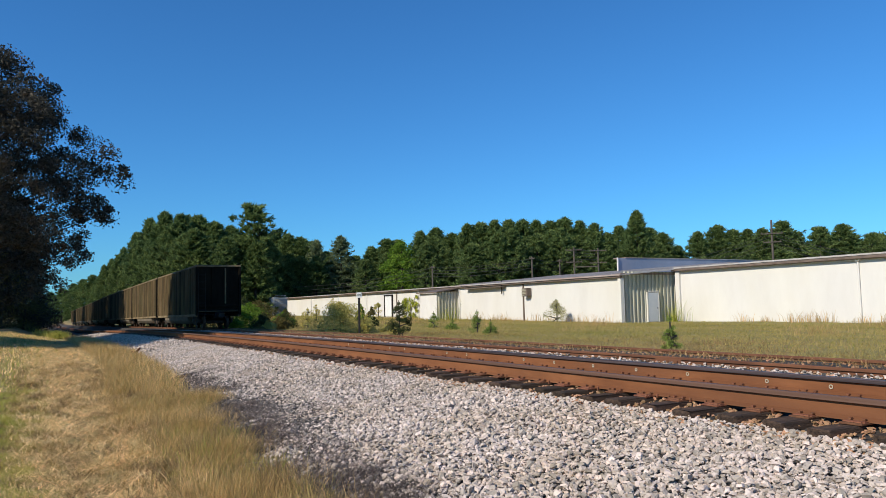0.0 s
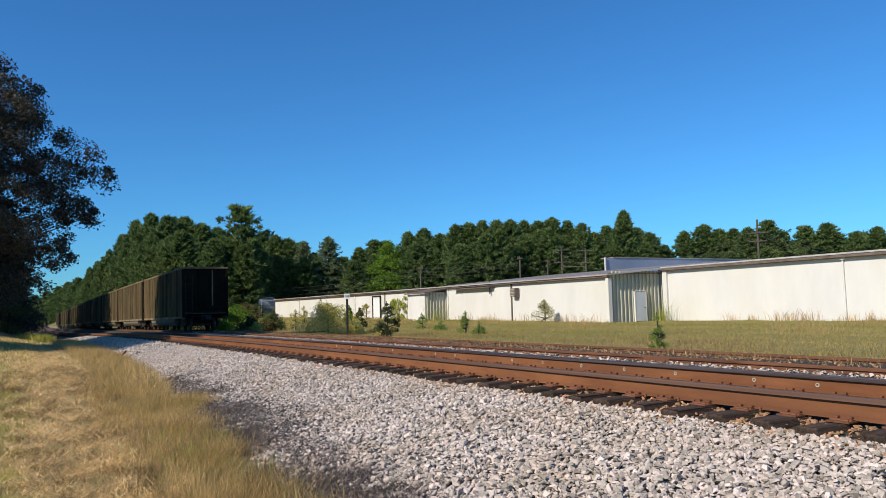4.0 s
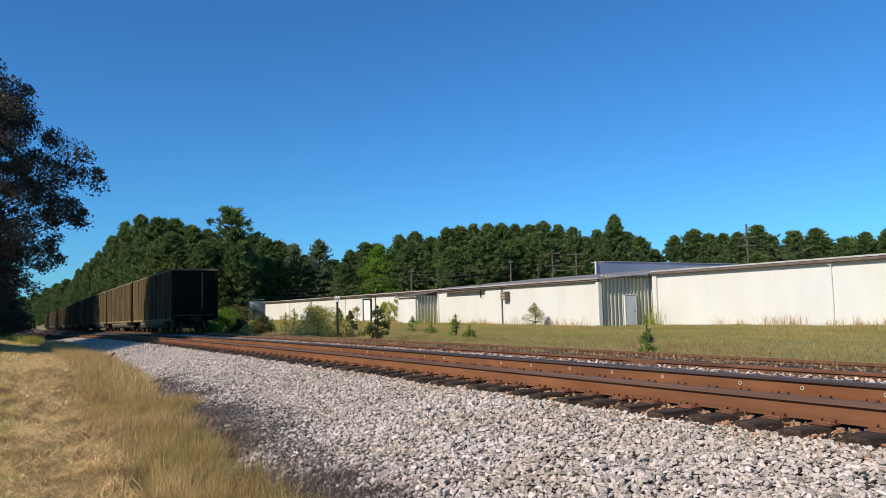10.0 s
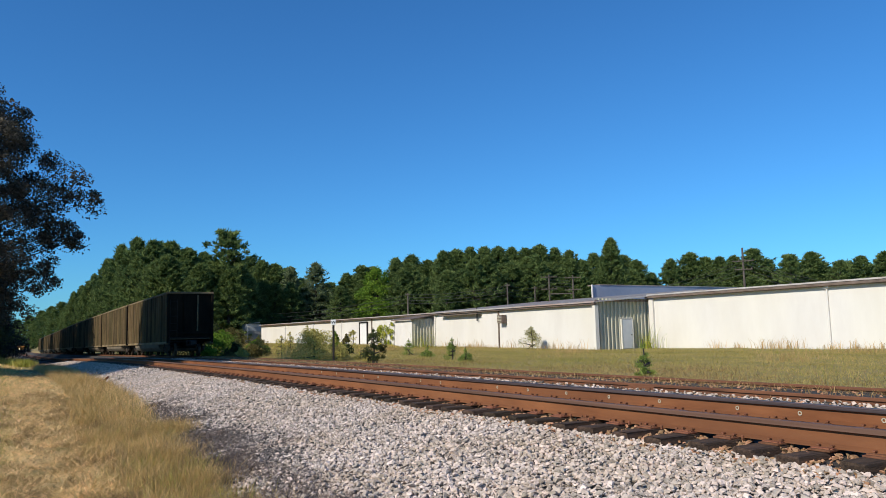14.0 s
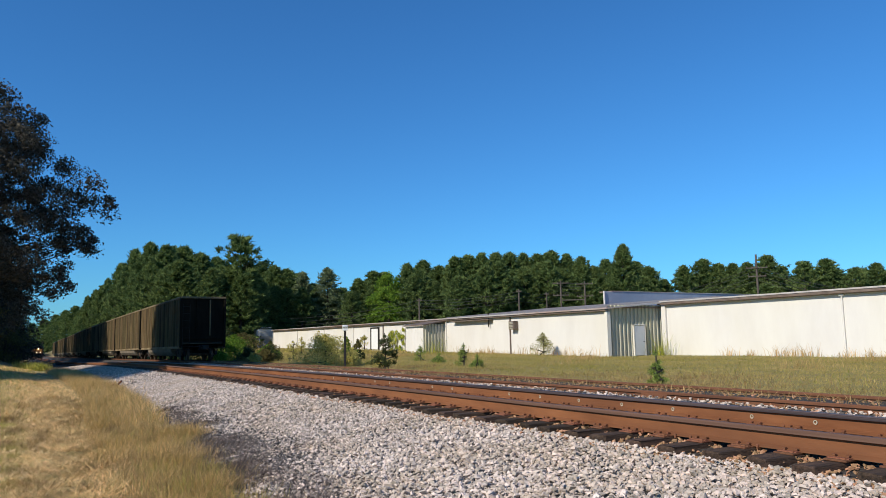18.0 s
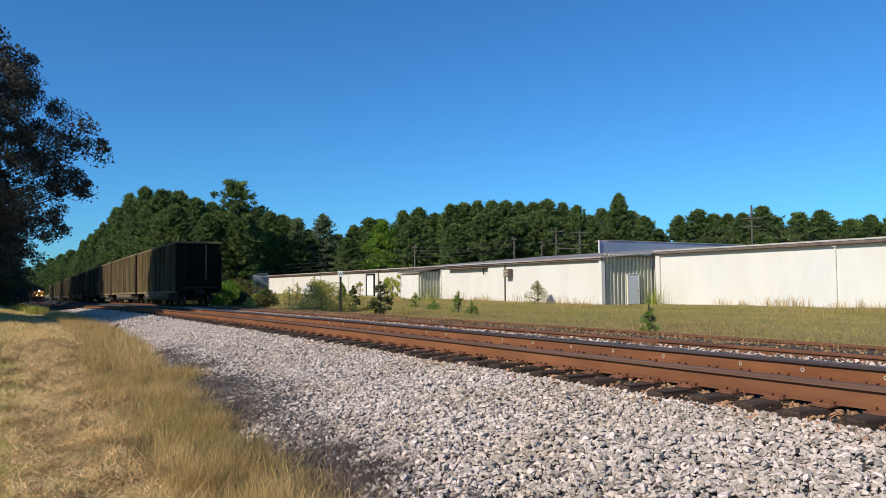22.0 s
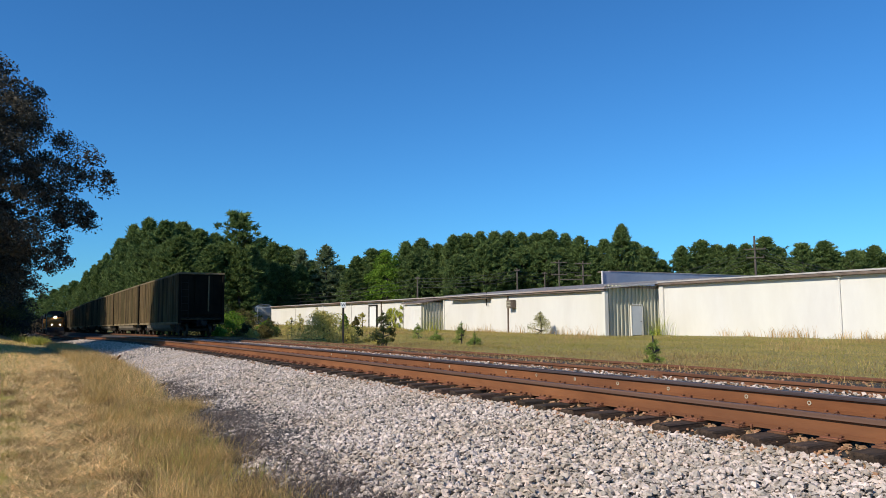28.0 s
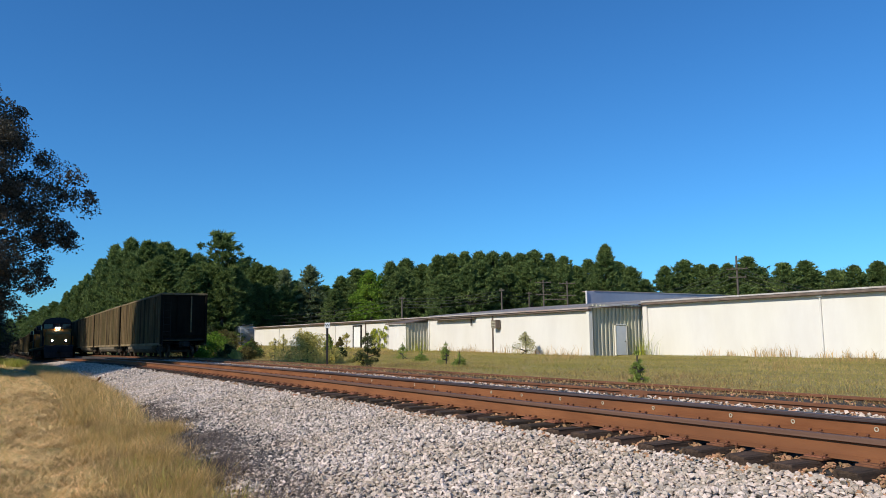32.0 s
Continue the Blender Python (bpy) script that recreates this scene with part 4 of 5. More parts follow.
def lie(n, tilt=0.45):
    """n random turns that keep the flat side more or less down."""
    a, b, c = rng.uniform(0, 2 * np.pi, n), rng.normal(0, tilt, n), rng.normal(0, tilt, n)
    o, i = np.zeros(n), np.ones(n)
    rz = np.stack([np.cos(a), -np.sin(a), o, np.sin(a), np.cos(a), o, o, o, i], 1).reshape(n, 3, 3)
    rx = np.stack([i, o, o, o, np.cos(b), -np.sin(b), o, np.sin(b), np.cos(b)], 1).reshape(n, 3, 3)
    ry = np.stack([np.cos(c), o, np.sin(c), o, i, o, -np.sin(c), o, np.cos(c)], 1).reshape(n, 3, 3)
    return rx @ ry @ rz


def stones(name, n, x0, x1, y0, y1, r0, r1, material, parent, sink=0.3, zf=None, label="", spots=0):
    x, y = rng.uniform(x0, x1, n), rng.uniform(y0, y1, n)
    if spots:                                   # gathered in patches
        i = rng.integers(0, spots, n)
        x, y = x[i] + rng.normal(0, 0.14, n), y[i] + rng.normal(0, 0.45, n)
    x = x + np.clip(5.72 - x, 0, 9) * (toe(y) - 2.95) / 2.77
    if material is M_STONE and x1 < 6:
        k = (y > 20) | (y < 2) | (x - toe(y) > 0.35 + 0.3 * np.sin(y * 2.3) + 0.2 * np.sin(y * 5.1 + 1)) | (rng.random(n) < 0.28)
        x, y = x[k], y[k]
        n = len(x)
    x = x + dx(y)
    r = r0 + (r1 - r0) * rng.random(n) ** 1.6
    z = (zf or bed_z)(x, y) + r * (0.6 - sink) + rng.uniform(-0.012, 0.026, n) * (r1 / 0.025)
    v = ICO_V[None] * (1 + rng.uniform(-0.3, 0.2, (n, 10, 1))) * np.stack([rng.uniform(0.85, 1.4, n), rng.uniform(0.65, 1.05, n), rng.uniform(0.38, 0.75, n)], 1)[:, None]
    v = np.einsum("nij,nkj->nki", lie(n), v) * r[:, None, None] + np.stack([x, y, z], 1)[:, None]
    f = ICO_F[None] + 10 * np.arange(n)[:, None, None]
    ob = raw(name, v.reshape(-1, 3), f.reshape(-1, 3), material, parent, label)
    return tagged(ob, kind="stuff")


stones("loose_stones", 40000, 2.85, 5.72, 2.0, 13.0, 0.010, 0.0255, M_STONE, bed, sink=0.15)
stones("loose_stones", 8000, 3.1, 5.65, 2.6, 9.0, 0.015, 0.029, M_STONE, bed, sink=-0.35)
stones("loose_stones", 30000, 2.9, 5.72, 13.0, 30.0, 0.015, 0.030, M_STONE, bed, sink=0.15)
stones("loose_stones", 13000, 2.95, 5.72, 30.0, 75.0, 0.026, 0.05, M_STONE, bed)
stones("loose_stones", 20000, 2.95, 5.72, -9.0, 2.2, 0.020, 0.040, M_STONE, bed, sink=0.15)
M_FOUL = mat("fouled_ballast", (0.075, 0.062, 0.056), (0.22, 0.195, 0.18), scale=9, rough=0.95, bump=0.5, fine=60, spread=0.5)
stones("fouled_stones", 9000, 2.95, 3.6, 3.0, 20.0, 0.008, 0.022, M_FOUL, bed, sink=-0.1)
stones("fouled_stones", 15000, 3.1, 3.85, 4.0, 17.0, 0.008, 0.022, M_FOUL, bed, sink=-0.5, spots=22)
stones("stained_stones", 8500, 5.5, 6.2, -2.0, 34.0, 0.012, 0.028, M_STONE_RUST, bed, sink=0.2)
stones("loose_stones", 4000, 8.6, 10.0, -2.0, 48.0, 0.010, 0.026, M_FOUL, bed)
stones("loose_stones", 7000, 8.6, 10.0, -2.0, 48.0, 0.012, 0.030, M_STONE, bed)
stones("stained_stones", 5000, 8.3, 11.4, -2.0, 40.0, 0.012, 0.028, M_STONE_RUST, bed)
stones("stained_stones", 3000, 6.35, 7.6, -2.0, 20.0, 0.016, 0.032, M_STONE_RUST, bed, sink=0.3)
stones("pale_gravel", 1400, 13.0, 14.4, 38.0, 52.0, 0.02, 0.05, M_STONE, bed, zf=ground_z, sink=0.0)
one = []
for k in range(8):
    v = ICO_V * (1 + rng.uniform(-0.35, 0.3, (10, 1))) * np.array([rng.uniform(0.9, 1.35), rng.uniform(0.7, 1.0), rng.uniform(0.55, 0.85)])
    o = raw("stone", v, ICO_F, M_STONE, bed)
    one.append(o.data)
    bpy.data.objects.remove(o)
for k in range(300):
    x, y = random.uniform(3.6, 5.55), random.uniform(3.2, 6.4)
    s = random.uniform(0.019, 0.032)
    o = place("stone", one[k % 8], bed, pose(x, y, float(bed_z(x, y)) + s * 0.55, random.uniform(-25, 25), random.uniform(-25, 25), random.uniform(0, 360)) @ Matrix.Diagonal((s, s, s * 0.8, 1)))
lump = thing("rusty_lump", "small rust-brown lump of scrap lying on the ballast", "scrap", pose(3.45, 30.4, float(bed_z(3.45, 30.4)) + 0.12))
bm = bmesh.new()
bmesh.ops.create_icosphere(bm, subdivisions=2, radius=0.15)
for v in bm.verts:
    v.co = v.co * random.uniform(0.8, 1.15)
    v.co.z *= 0.7
part("scrap_body", bm, M_PLATE, lump)
part("scrap_bolt", C(((0.1, 0, 0.05), (0.22, -0.1, 0.2), 0.04), seg=7), M_PLATE, lump)


# ---- grass ----
def blades(name, n, x, y, z, h, w, lean, material, parent, seg=1, label="", head=None):
    """Upright or lying blades: n of them at x, y, z with height h, width w, leaning by lean (radians from upright)."""
    a = rng.uniform(0, 2 * np.pi, n) if head is None else head
    s, c = np.sin(lean), np.cos(lean)
    d = np.stack([np.cos(a) * s, np.sin(a) * s, c], 1)
    b = rng.uniform(0, 2 * np.pi, n)
    side = np.stack([np.cos(b), np.sin(b), np.zeros(n)], 1) * (w / 2)[:, None]
    p = np.stack([x, y, z], 1)
    if seg == 1:
        v = np.stack([p - side, p + side, p + d * h[:, None]], 1)
        f = np.arange(3 * n).reshape(n, 3)
        k = 3
    else:
        mid = p + d * (h * 0.55)[:, None]
        droop = np.stack([np.cos(a), np.sin(a), np.full(n, -0.15)], 1)
        tip = mid + (d + droop * rng.uniform(0.1, 0.7, n)[:, None]) * (h * 0.45)[:, None]
        v = np.stack([p - side, p + side, mid + side * 0.7, mid - side * 0.7, tip], 1)
        f = (np.array([(0, 1, 2), (0, 2, 3), (3, 2, 4)])[None] + 5 * np.arange(n)[:, None, None]).reshape(-1, 3)
    return tagged(raw(name, v.reshape(-1, 3), f, material, parent, label), kind="stuff")


def scatter(n, x0, x1, y0, y1, edge=0.0):
    x, y = rng.uniform(x0, x1, n), rng.uniform(y0, y1, n)
    return x + dx(y) + rng.normal(0, 1, n) * edge, y


def clumpy(n, x0, x1, y0, y1, spread, per):
    m = max(1, n // per)
    cx, cy = rng.uniform(x0, x1, m), rng.uniform(y0, y1, m)
    i = rng.integers(0, m, n)
    return cx[i] + rng.normal(0, spread, n), cy[i] + rng.normal(0, spread, n)


def lawn(name, label, x, y, h0, h1, w0, w1, l0, l1, material, seg=1, lift=0.0):
    n = len(x)
    ob = blades(name, n, x, y, np.maximum(turf_z(x, y), bed_z(x, y)) + rng.uniform(-0.012, 0.02 + lift, n), rng.uniform(h0, h1, n), rng.uniform(w0, w1, n), rng.uniform(l0, l1, n), material, None, seg)
    return tagged(ob, label, "grass")


green_edge = lambda y: 0.05 + 0.022 * (y - 7)


def band(n, a, b, y0, y1, edge=0.0, per=0, spread=0.12):
    """Places along the foot of the ballast, from a to b metres off it, gathered in tufts if per is given."""
    m = n // per if per else n
    u, y = rng.uniform(a, b, m), rng.uniform(y0, y1, m)
    if per:
        i = rng.integers(0, m, n)
        u, y = u[i] + rng.normal(0, spread, n), y[i] + rng.normal(0, spread, n)
    return toe(y) + dx(y) + u + rng.normal(0, 1, n) * edge, y


def heaps(x, y, keep=0.25):
    """Thins straw out between its heaps."""
    h = np.sin(x * 5.3 + np.sin(y * 1.9)) * np.sin(y * 3.1 + np.sin(x * 2.7) * 1.5) + 0.5 * np.sin(x * 11 + y * 7.7)
    k = (h > -0.15) | (rng.random(len(x)) < keep)
    return x[k], y[k]


# lying hay
lawn("hay", "pale cut straw lying on the verge", *heaps(*scatter(70000, -0.15, 1.45, 4.5, 15, 0.12)), 0.05, 0.20, 0.003, 0.0075, 1.1, 1.62, M_STRAW, lift=0.06)
lawn("hay", "pale cut straw lying on the verge", *heaps(*scatter(42000, 0.1, 2.0, 15, 48, 0.15)), 0.12, 0.3, 0.007, 0.014, 1.0, 1.55, M_STRAW)
lawn("hay", "pale cut straw lying on the verge", *clumpy(36000, -0.1, 1.35, 4.5, 30, 0.11, 150), 0.07, 0.22, 0.003, 0.008, 0.9, 1.6, M_STRAW, lift=0.11)
lawn("stubble", "short dry grass stubble on the verge", *scatter(17000, -0.3, 1.8, 4.5, 24, 0.1), 0.03, 0.12, 0.003, 0.007, 0.0, 0.6, M_TALL)
lawn("dead_grass", "dark dead grass matted in the straw", *clumpy(44000, -0.4, 1.7, 4.5, 26, 0.09, 220), 0.05, 0.15, 0.003, 0.007, 0.4, 1.5, M_DEAD, lift=0.06)
lawn("hay", "pale cut straw lying on the verge", *scatter(20000, -3.0, 1.6, -6, 4.8, 0.2), 0.06, 0.24, 0.006, 0.012, 1.0, 1.6, M_STRAW, lift=0.04)
lawn("dry_grass", "tall golden dry grass along the ballast", *band(9000, -1.0, 0.1, -6, 4.3, 0.15), 0.10, 0.36, 0.004, 0.008, 0.2, 1.2, M_TALL, 2, lift=0.06)
# tall band at the foot of the ballast
lawn("dry_grass", "tall golden dry grass along the ballast", *heaps(*band(40000, -0.8, 0.0, 4.0, 15, 0.2), 0.3), 0.07, 0.24, 0.0018, 0.004, 0.1, 1.5, M_TALL, 2, lift=0.08)
lawn("dry_grass", "tall golden dry grass along the ballast", *band(30000, -1.2, 0.0, 15, 60, 0.14), 0.16, 0.45, 0.005, 0.011, 0.1, 1.1, M_TALL, 2, lift=0.05)
lawn("dry_grass", "tall golden dry grass along the ballast", *band(56000, -1.0, 0.02, 4.2, 32, 0.05, 330, 0.13), 0.08, 0.28, 0.002, 0.0045, 0.0, 1.5, M_TALL, 2, lift=0.08)
lawn("dead_grass", "dark dead grass matted in the straw", *band(64000, -1.15, 0.08, 4.2, 30, 0.05, 420, 0.08), 0.06, 0.22, 0.0025, 0.006, 0.1, 1.4, M_DEAD, lift=0.05)
lawn("green_shoots", "thin green shoots among the dry grass", *band(5000, -0.95, 0.05, 4.2, 28, 0.05, 60), 0.10, 0.34, 0.002, 0.005, 0.1, 0.9, M_GREEN, 2)
lawn("grass_tuft", "ragged grass tuft on the foot of the ballast", *band(2600, 0.05, 0.3, 12.6, 14.2, 0.05, 1300, 0.16), 0.12, 0.34, 0.003, 0.006, 0.1, 1.0, M_TALL, 2)
# dark weeds matted on the foot of the ballast
lawn("weed_mat", "dark dead weeds matted on the foot of the ballast", *band(80000, 0.0, 0.72, 4.2, 19, 0.05, 700, 0.17), 0.04, 0.13, 0.003, 0.007, 0.6, 1.5, M_MAT, lift=0.03)
lawn("weed_mat", "dark dead weeds matted on the foot of the ballast", *band(9000, 0.4, 1.6, 4.2, 22, 0.05, 240, 0.10), 0.04, 0.10, 0.003, 0.006, 0.9, 1.5, M_MAT, lift=0.03)
# green strip
y = rng.uniform(5.5, 18, 60000)
x = green_edge(y) - np.abs(rng.normal(0, 0.75, len(y))) + rng.normal(0, 0.12, len(y))
lawn("green_grass", "short mown green grass beside the straw", x, y, 0.03, 0.10, 0.004, 0.009, 0.1, 1.0, M_GREEN)
y = rng.uniform(18, 75, 44000)
x = green_edge(y) - rng.uniform(0, 5, len(y)) ** 1.0 + rng.normal(0, 0.25, len(y))
k = rng.random(len(y)) < np.interp(y, [18, 34], [0.6, 0.3])
lawn("green_grass", "short mown green grass beside the straw", x[k], y[k], 0.06, 0.16, 0.012, 0.03, 0.1, 1.0, M_GREEN)
lawn("mown_grass", "short mown tan grass beside the straw", x[~k], y[~k], 0.06, 0.16, 0.012, 0.03, 0.1, 1.2, M_STRAW)
# rank growth where the trees begin
x, y = clumpy(2400, 0.8, 2.4, 66, 84, 0.4, 300)
lawn("rank_grass", "rank green grass under the trees", x, y, 0.3, 0.8, 0.02, 0.05, 0.0, 0.7, M_GREEN, 2)
# field between the siding and the warehouse
x, y = scatter(46000, 11.2, 16.6, -1, 44, 0.6)
lawn("siding_grass", "dark dry grass grown over the siding's edge", x, y, 0.04, 0.16, 0.006, 0.014, 0.3, 1.5, M_DEAD, 2)
x, y = scatter(66000, 11.2, 16.4, -1, 48, 0.5)
lawn("siding_grass", "dry brown grass grown over the siding's edge", x, y, 0.04, 0.16, 0.006, 0.016, 0.3, 1.5, M_WEED, 2)
x, y = scatter(150000, 15.2, 37, 4, 62, 0.6)
lawn("field_grass", "rough green and tan grass of the field", x, y, 0.05, 0.16, 0.009, 0.018, 0.2, 1.3, M_FIELD, 2)
x, y = scatter(24000, 12.2, 37, 62, 118, 0.2)
lawn("field_grass", "rough green and tan grass of the field", x, y, 0.1, 0.3, 0.03, 0.07, 0.0, 0.8, M_FIELD, 2)
x, y = scatter(40000, 20, 42, 2, 62, 0.5)
k = x < np.where(y > 39.5, 36.6, 41.9)
x, y = x[k], y[k]
lawn("field_grass", "greener grass towards the warehouse", x, y, 0.05, 0.15, 0.01, 0.022, 0.2, 1.3, M_MEADOW, 2)
x, y = clumpy(12000, 13.0, 24, 4, 40, 1.1, 400)
lawn("field_weeds", "dry brown weeds in the field", x, y, 0.08, 0.24, 0.006, 0.012, 0.0, 1.0, M_DEAD, 2)
x, y = clumpy(3000, 26, 36, 14, 60, 0.9, 200)
lawn("field_weeds", "dry tan weeds in the field", x, y, 0.15, 0.45, 0.008, 0.018, 0.0, 0.6, M_WEED, 2)


def weed_row(label, pts, material, h0, h1, n=34):
    for (wx, wy, s) in pts:
        x, y = rng.normal(wx, 0.25 * s, n), rng.normal(wy, 0.4 * s, n)
        ob = blades("weed_clump", n, x, y, ground_z(x, y) - 0.02, rng.uniform(h0, h1, n) * s, rng.uniform(0.02, 0.04, n), rng.uniform(0, 0.35, n), material, None, 2)
        tagged(ob, label, "weeds", group="weeds along the wall")


weed_row("tall dry weeds standing against the white wall", [(41.6, 33.6, 1.0), (41.7, 31.9, 0.6), (41.5, 30.2, 1.0), (41.6, 29.3, 1.1), (41.5, 28.6, 1.0), (41.6, 27.9, 1.1), (41.6, 25.6, 0.8), (41.6, 24.2, 0.9), (41.5, 22.8, 0.8)], M_WEED, 0.3, 0.9)
weed_row("tall dry weeds standing against the white wall", [(36.2, 43.6, 1.1), (36.2, 45.2, 0.9), (36.2, 47.2, 1.0), (36.1, 49.3, 1.2), (36.2, 54.0, 1.1), (36.1, 55.6, 0.9), (36.2, 59.0, 1.2), (36.1, 41.5, 1.2)], M_WEED, 0.3, 0.85)
weed_row("yellow-green tall weeds by the corrugated wall", [(40.9, 39.5, 1.3), (41.3, 39.5, 1.5), (41.75, 39.4, 1.4), (34.8, 62.4, 1.4), (35.6, 62.5, 1.4)], M_VINE, 0.4, 1.5, 30)


# ---- trees and shrubs ----
def leaves(n, centre, radius, size, slim=1.0, up=0.0, shell=0.5):
    """n four-sided leaves round the centres of clumps (m x 3) with radii (m)."""
    m = len(centre)
    i = rng.integers(0, m, n)
    d = rng.normal(size=(n, 3))
    d /= np.linalg.norm(d, axis=1, keepdims=True)
    p = centre[i] + d * (radius[i] * (shell + (1.12 - shell) * rng.random(n)) ** 0.7)[:, None] * np.array([1, 1, 0.75])
    t = turns(n)
    a, b = t[:, 0] + np.array([0, 0, up]), t[:, 1]
    s = size * rng.uniform(0.6, 1.4, n)[:, None]
    v = np.stack([p - a * s + b * s * 0.5 * slim, p - a * s - b * s * 0.5 * slim, p + a * s], 1).reshape(-1, 3)
    return v, np.arange(3 * n).reshape(n, 3)


def limbs(trunk_top, r0, ends, base_at, bend=0.3, r1=0.05, trunk=None):
    """A tapered trunk with limbs out to the ends."""
    bm = bmesh.new()
    pts = trunk or [(0, 0, -0.3), (0.02 * trunk_top, 0, trunk_top * 0.5), (0, 0.01 * trunk_top, trunk_top)]
    for i in range(len(pts) - 1):
        f0, f1 = i / (len(pts) - 1), (i + 1) / (len(pts) - 1)
        cyl(bm, pts[i], pts[i + 1], r0 * (1 - 0.75 * f0), r0 * (1 - 0.75 * f1), seg=9)
    for e in ends:
        e = Vector(e)
        s = Vector((0, 0, base_at(e)))
        mid = (s + e) / 2 + Vector((random.uniform(-bend, bend), random.uniform(-bend, bend), random.uniform(-bend, bend) * 0.5 - 0.03 * e.length))
        cyl(bm, s, mid, r1 * 1.6, r1, seg=5)
        cyl(bm, mid, e, r1, r1 * 0.3, seg=5)
    return bm


def conifer(name, label, H, R, low, n_puff, n_leaf, size, material, shape, seed, slim=0.5, puff=(0.15, 0.30)):
    """A pine about H high; shape gives the crown's width by height."""
    global rng
    rng = np.random.default_rng(seed)
    random.seed(seed)
    t = thing(name, label, "tree")
    f = rng.random(n_puff) ** 0.85
    z = H * (low + (1 - low) * f) - 0.4
    rr = R * np.array([shape(a) for a in f]) * rng.uniform(0.35, 1.0, n_puff)
    a = rng.uniform(0, 2 * np.pi, n_puff)
    c = np.stack([rr * np.cos(a), rr * np.sin(a), z], 1)
    rad = R * rng.uniform(*puff, n_puff) * np.array([0.45 + 0.55 * shape(q) for q in f])
    c = np.concatenate([c, [(0, 0, H - 0.25)]])
    rad = np.concatenate([rad, [R * 0.16]])
    part("trunk", limbs(H * 0.96, H * 0.016 + 0.03, [tuple(q) for q in c[:: 3]], lambda e: max(0.3, e.z - 0.25 * math.hypot(e.x, e.y)), 0.15, 0.03), M_BARK, t, "brown pine trunk")
    v, fc = leaves(n_leaf, c, rad, size, slim, 0.25, 0.3)
    raw("crown", v, fc, material, t)
    return t


def pine(name, label, H, R, low, n_bough, material, shape, seed, rise=0.3, inner=0.35, needles=17, size=0.30):
    """A pine of rising boughs, each set with tufts of needles that point up and out; shape gives the crown's width by height."""
    global rng
    rng = np.random.default_rng(seed)
    random.seed(seed)
    t = thing(name, label, "tree")
    f = (np.arange(n_bough) + rng.uniform(0, 1, n_bough)) / n_bough
    f = f ** 0.9
    a = np.arange(n_bough) * 2.4 + rng.uniform(-0.5, 0.5, n_bough)
    lobe = 1 + 0.22 * np.sin(2 * a + seed) * np.sin(5 * f + seed)
    reach = R * np.array([shape(q) for q in f]) * lobe * rng.uniform(0.72, 1.12, n_bough)
    root = H * (low + (0.97 - low) * f)
    tip = np.stack([reach * np.cos(a), reach * np.sin(a), root + reach * (rise + rng.uniform(-0.15, 0.25, n_bough))], 1)
    base = np.stack([0 * a, 0 * a, root], 1)
    k = 6
    u = np.linspace(inner, 1.0, k)[None, :] + rng.uniform(-0.06, 0.06, (n_bough, k))
    c = base[:, None] + (tip - base)[:, None] * u[..., None] + rng.normal(0, 0.11, (n_bough, k, 3)) * (0.5 + reach[:, None, None] / R)
    c = np.concatenate([c.reshape(-1, 3), np.stack([rng.normal(0, 0.06, 10), rng.normal(0, 0.06, 10), np.linspace(H * 0.9, H - 0.2, 10)], 1)])
    out = np.concatenate([np.repeat(np.stack([np.cos(a), np.sin(a), 0 * a], 1), k, 0), np.zeros((10, 3))])
    n = len(c)
    d = out[:, None] * 0.55 + np.array([0, 0, 0.75]) + rng.normal(0, 0.62, (n, needles, 3))
    d /= np.linalg.norm(d, axis=2, keepdims=True)
    side = np.cross(d, rng.normal(size=(n, needles, 3)))
    side /= np.linalg.norm(side, axis=2, keepdims=True)
    ln = size * rng.uniform(0.6, 1.25, (n, needles, 1))
    b = c[:, None] + rng.normal(0, 0.07, (n, needles, 3))
    v = np.stack([b - side * ln * 0.16, b + side * ln * 0.16, b + d * ln], 2).reshape(-1, 3)
    raw("crown", v, np.arange(len(v)).reshape(-1, 3), material, t)
    bm = bmesh.new()
    for q in range(4):
        cyl(bm, (0, 0, -0.3 + H * 0.25 * q), (0, 0, -0.3 + H * 0.25 * (q + 1)), 0.19 - 0.045 * q, 0.19 - 0.045 * (q + 1), seg=7)
    for q in range(0, n_bough, 2):
        cyl(bm, base[q] - (0, 0, 0.1), tip[q], 0.035, 0.012, seg=4)
    part("trunk", bm, M_BARK, t, "brown pine trunk with rising boughs")
    return t


dome = lambda f: (1 - f ** 2.2) ** 0.55 * (0.62 + 0.38 * min(1, f * 3))
cone = lambda f: (1 - f) ** 0.75 + 0.05
airy = lambda f: 0.55 + 0.45 * math.sin(3.1 * f)
tall = lambda f: (1 - f ** 1.6) ** 0.85 * (0.7 + 0.3 * min(1, f * 2.5)) + 0.03
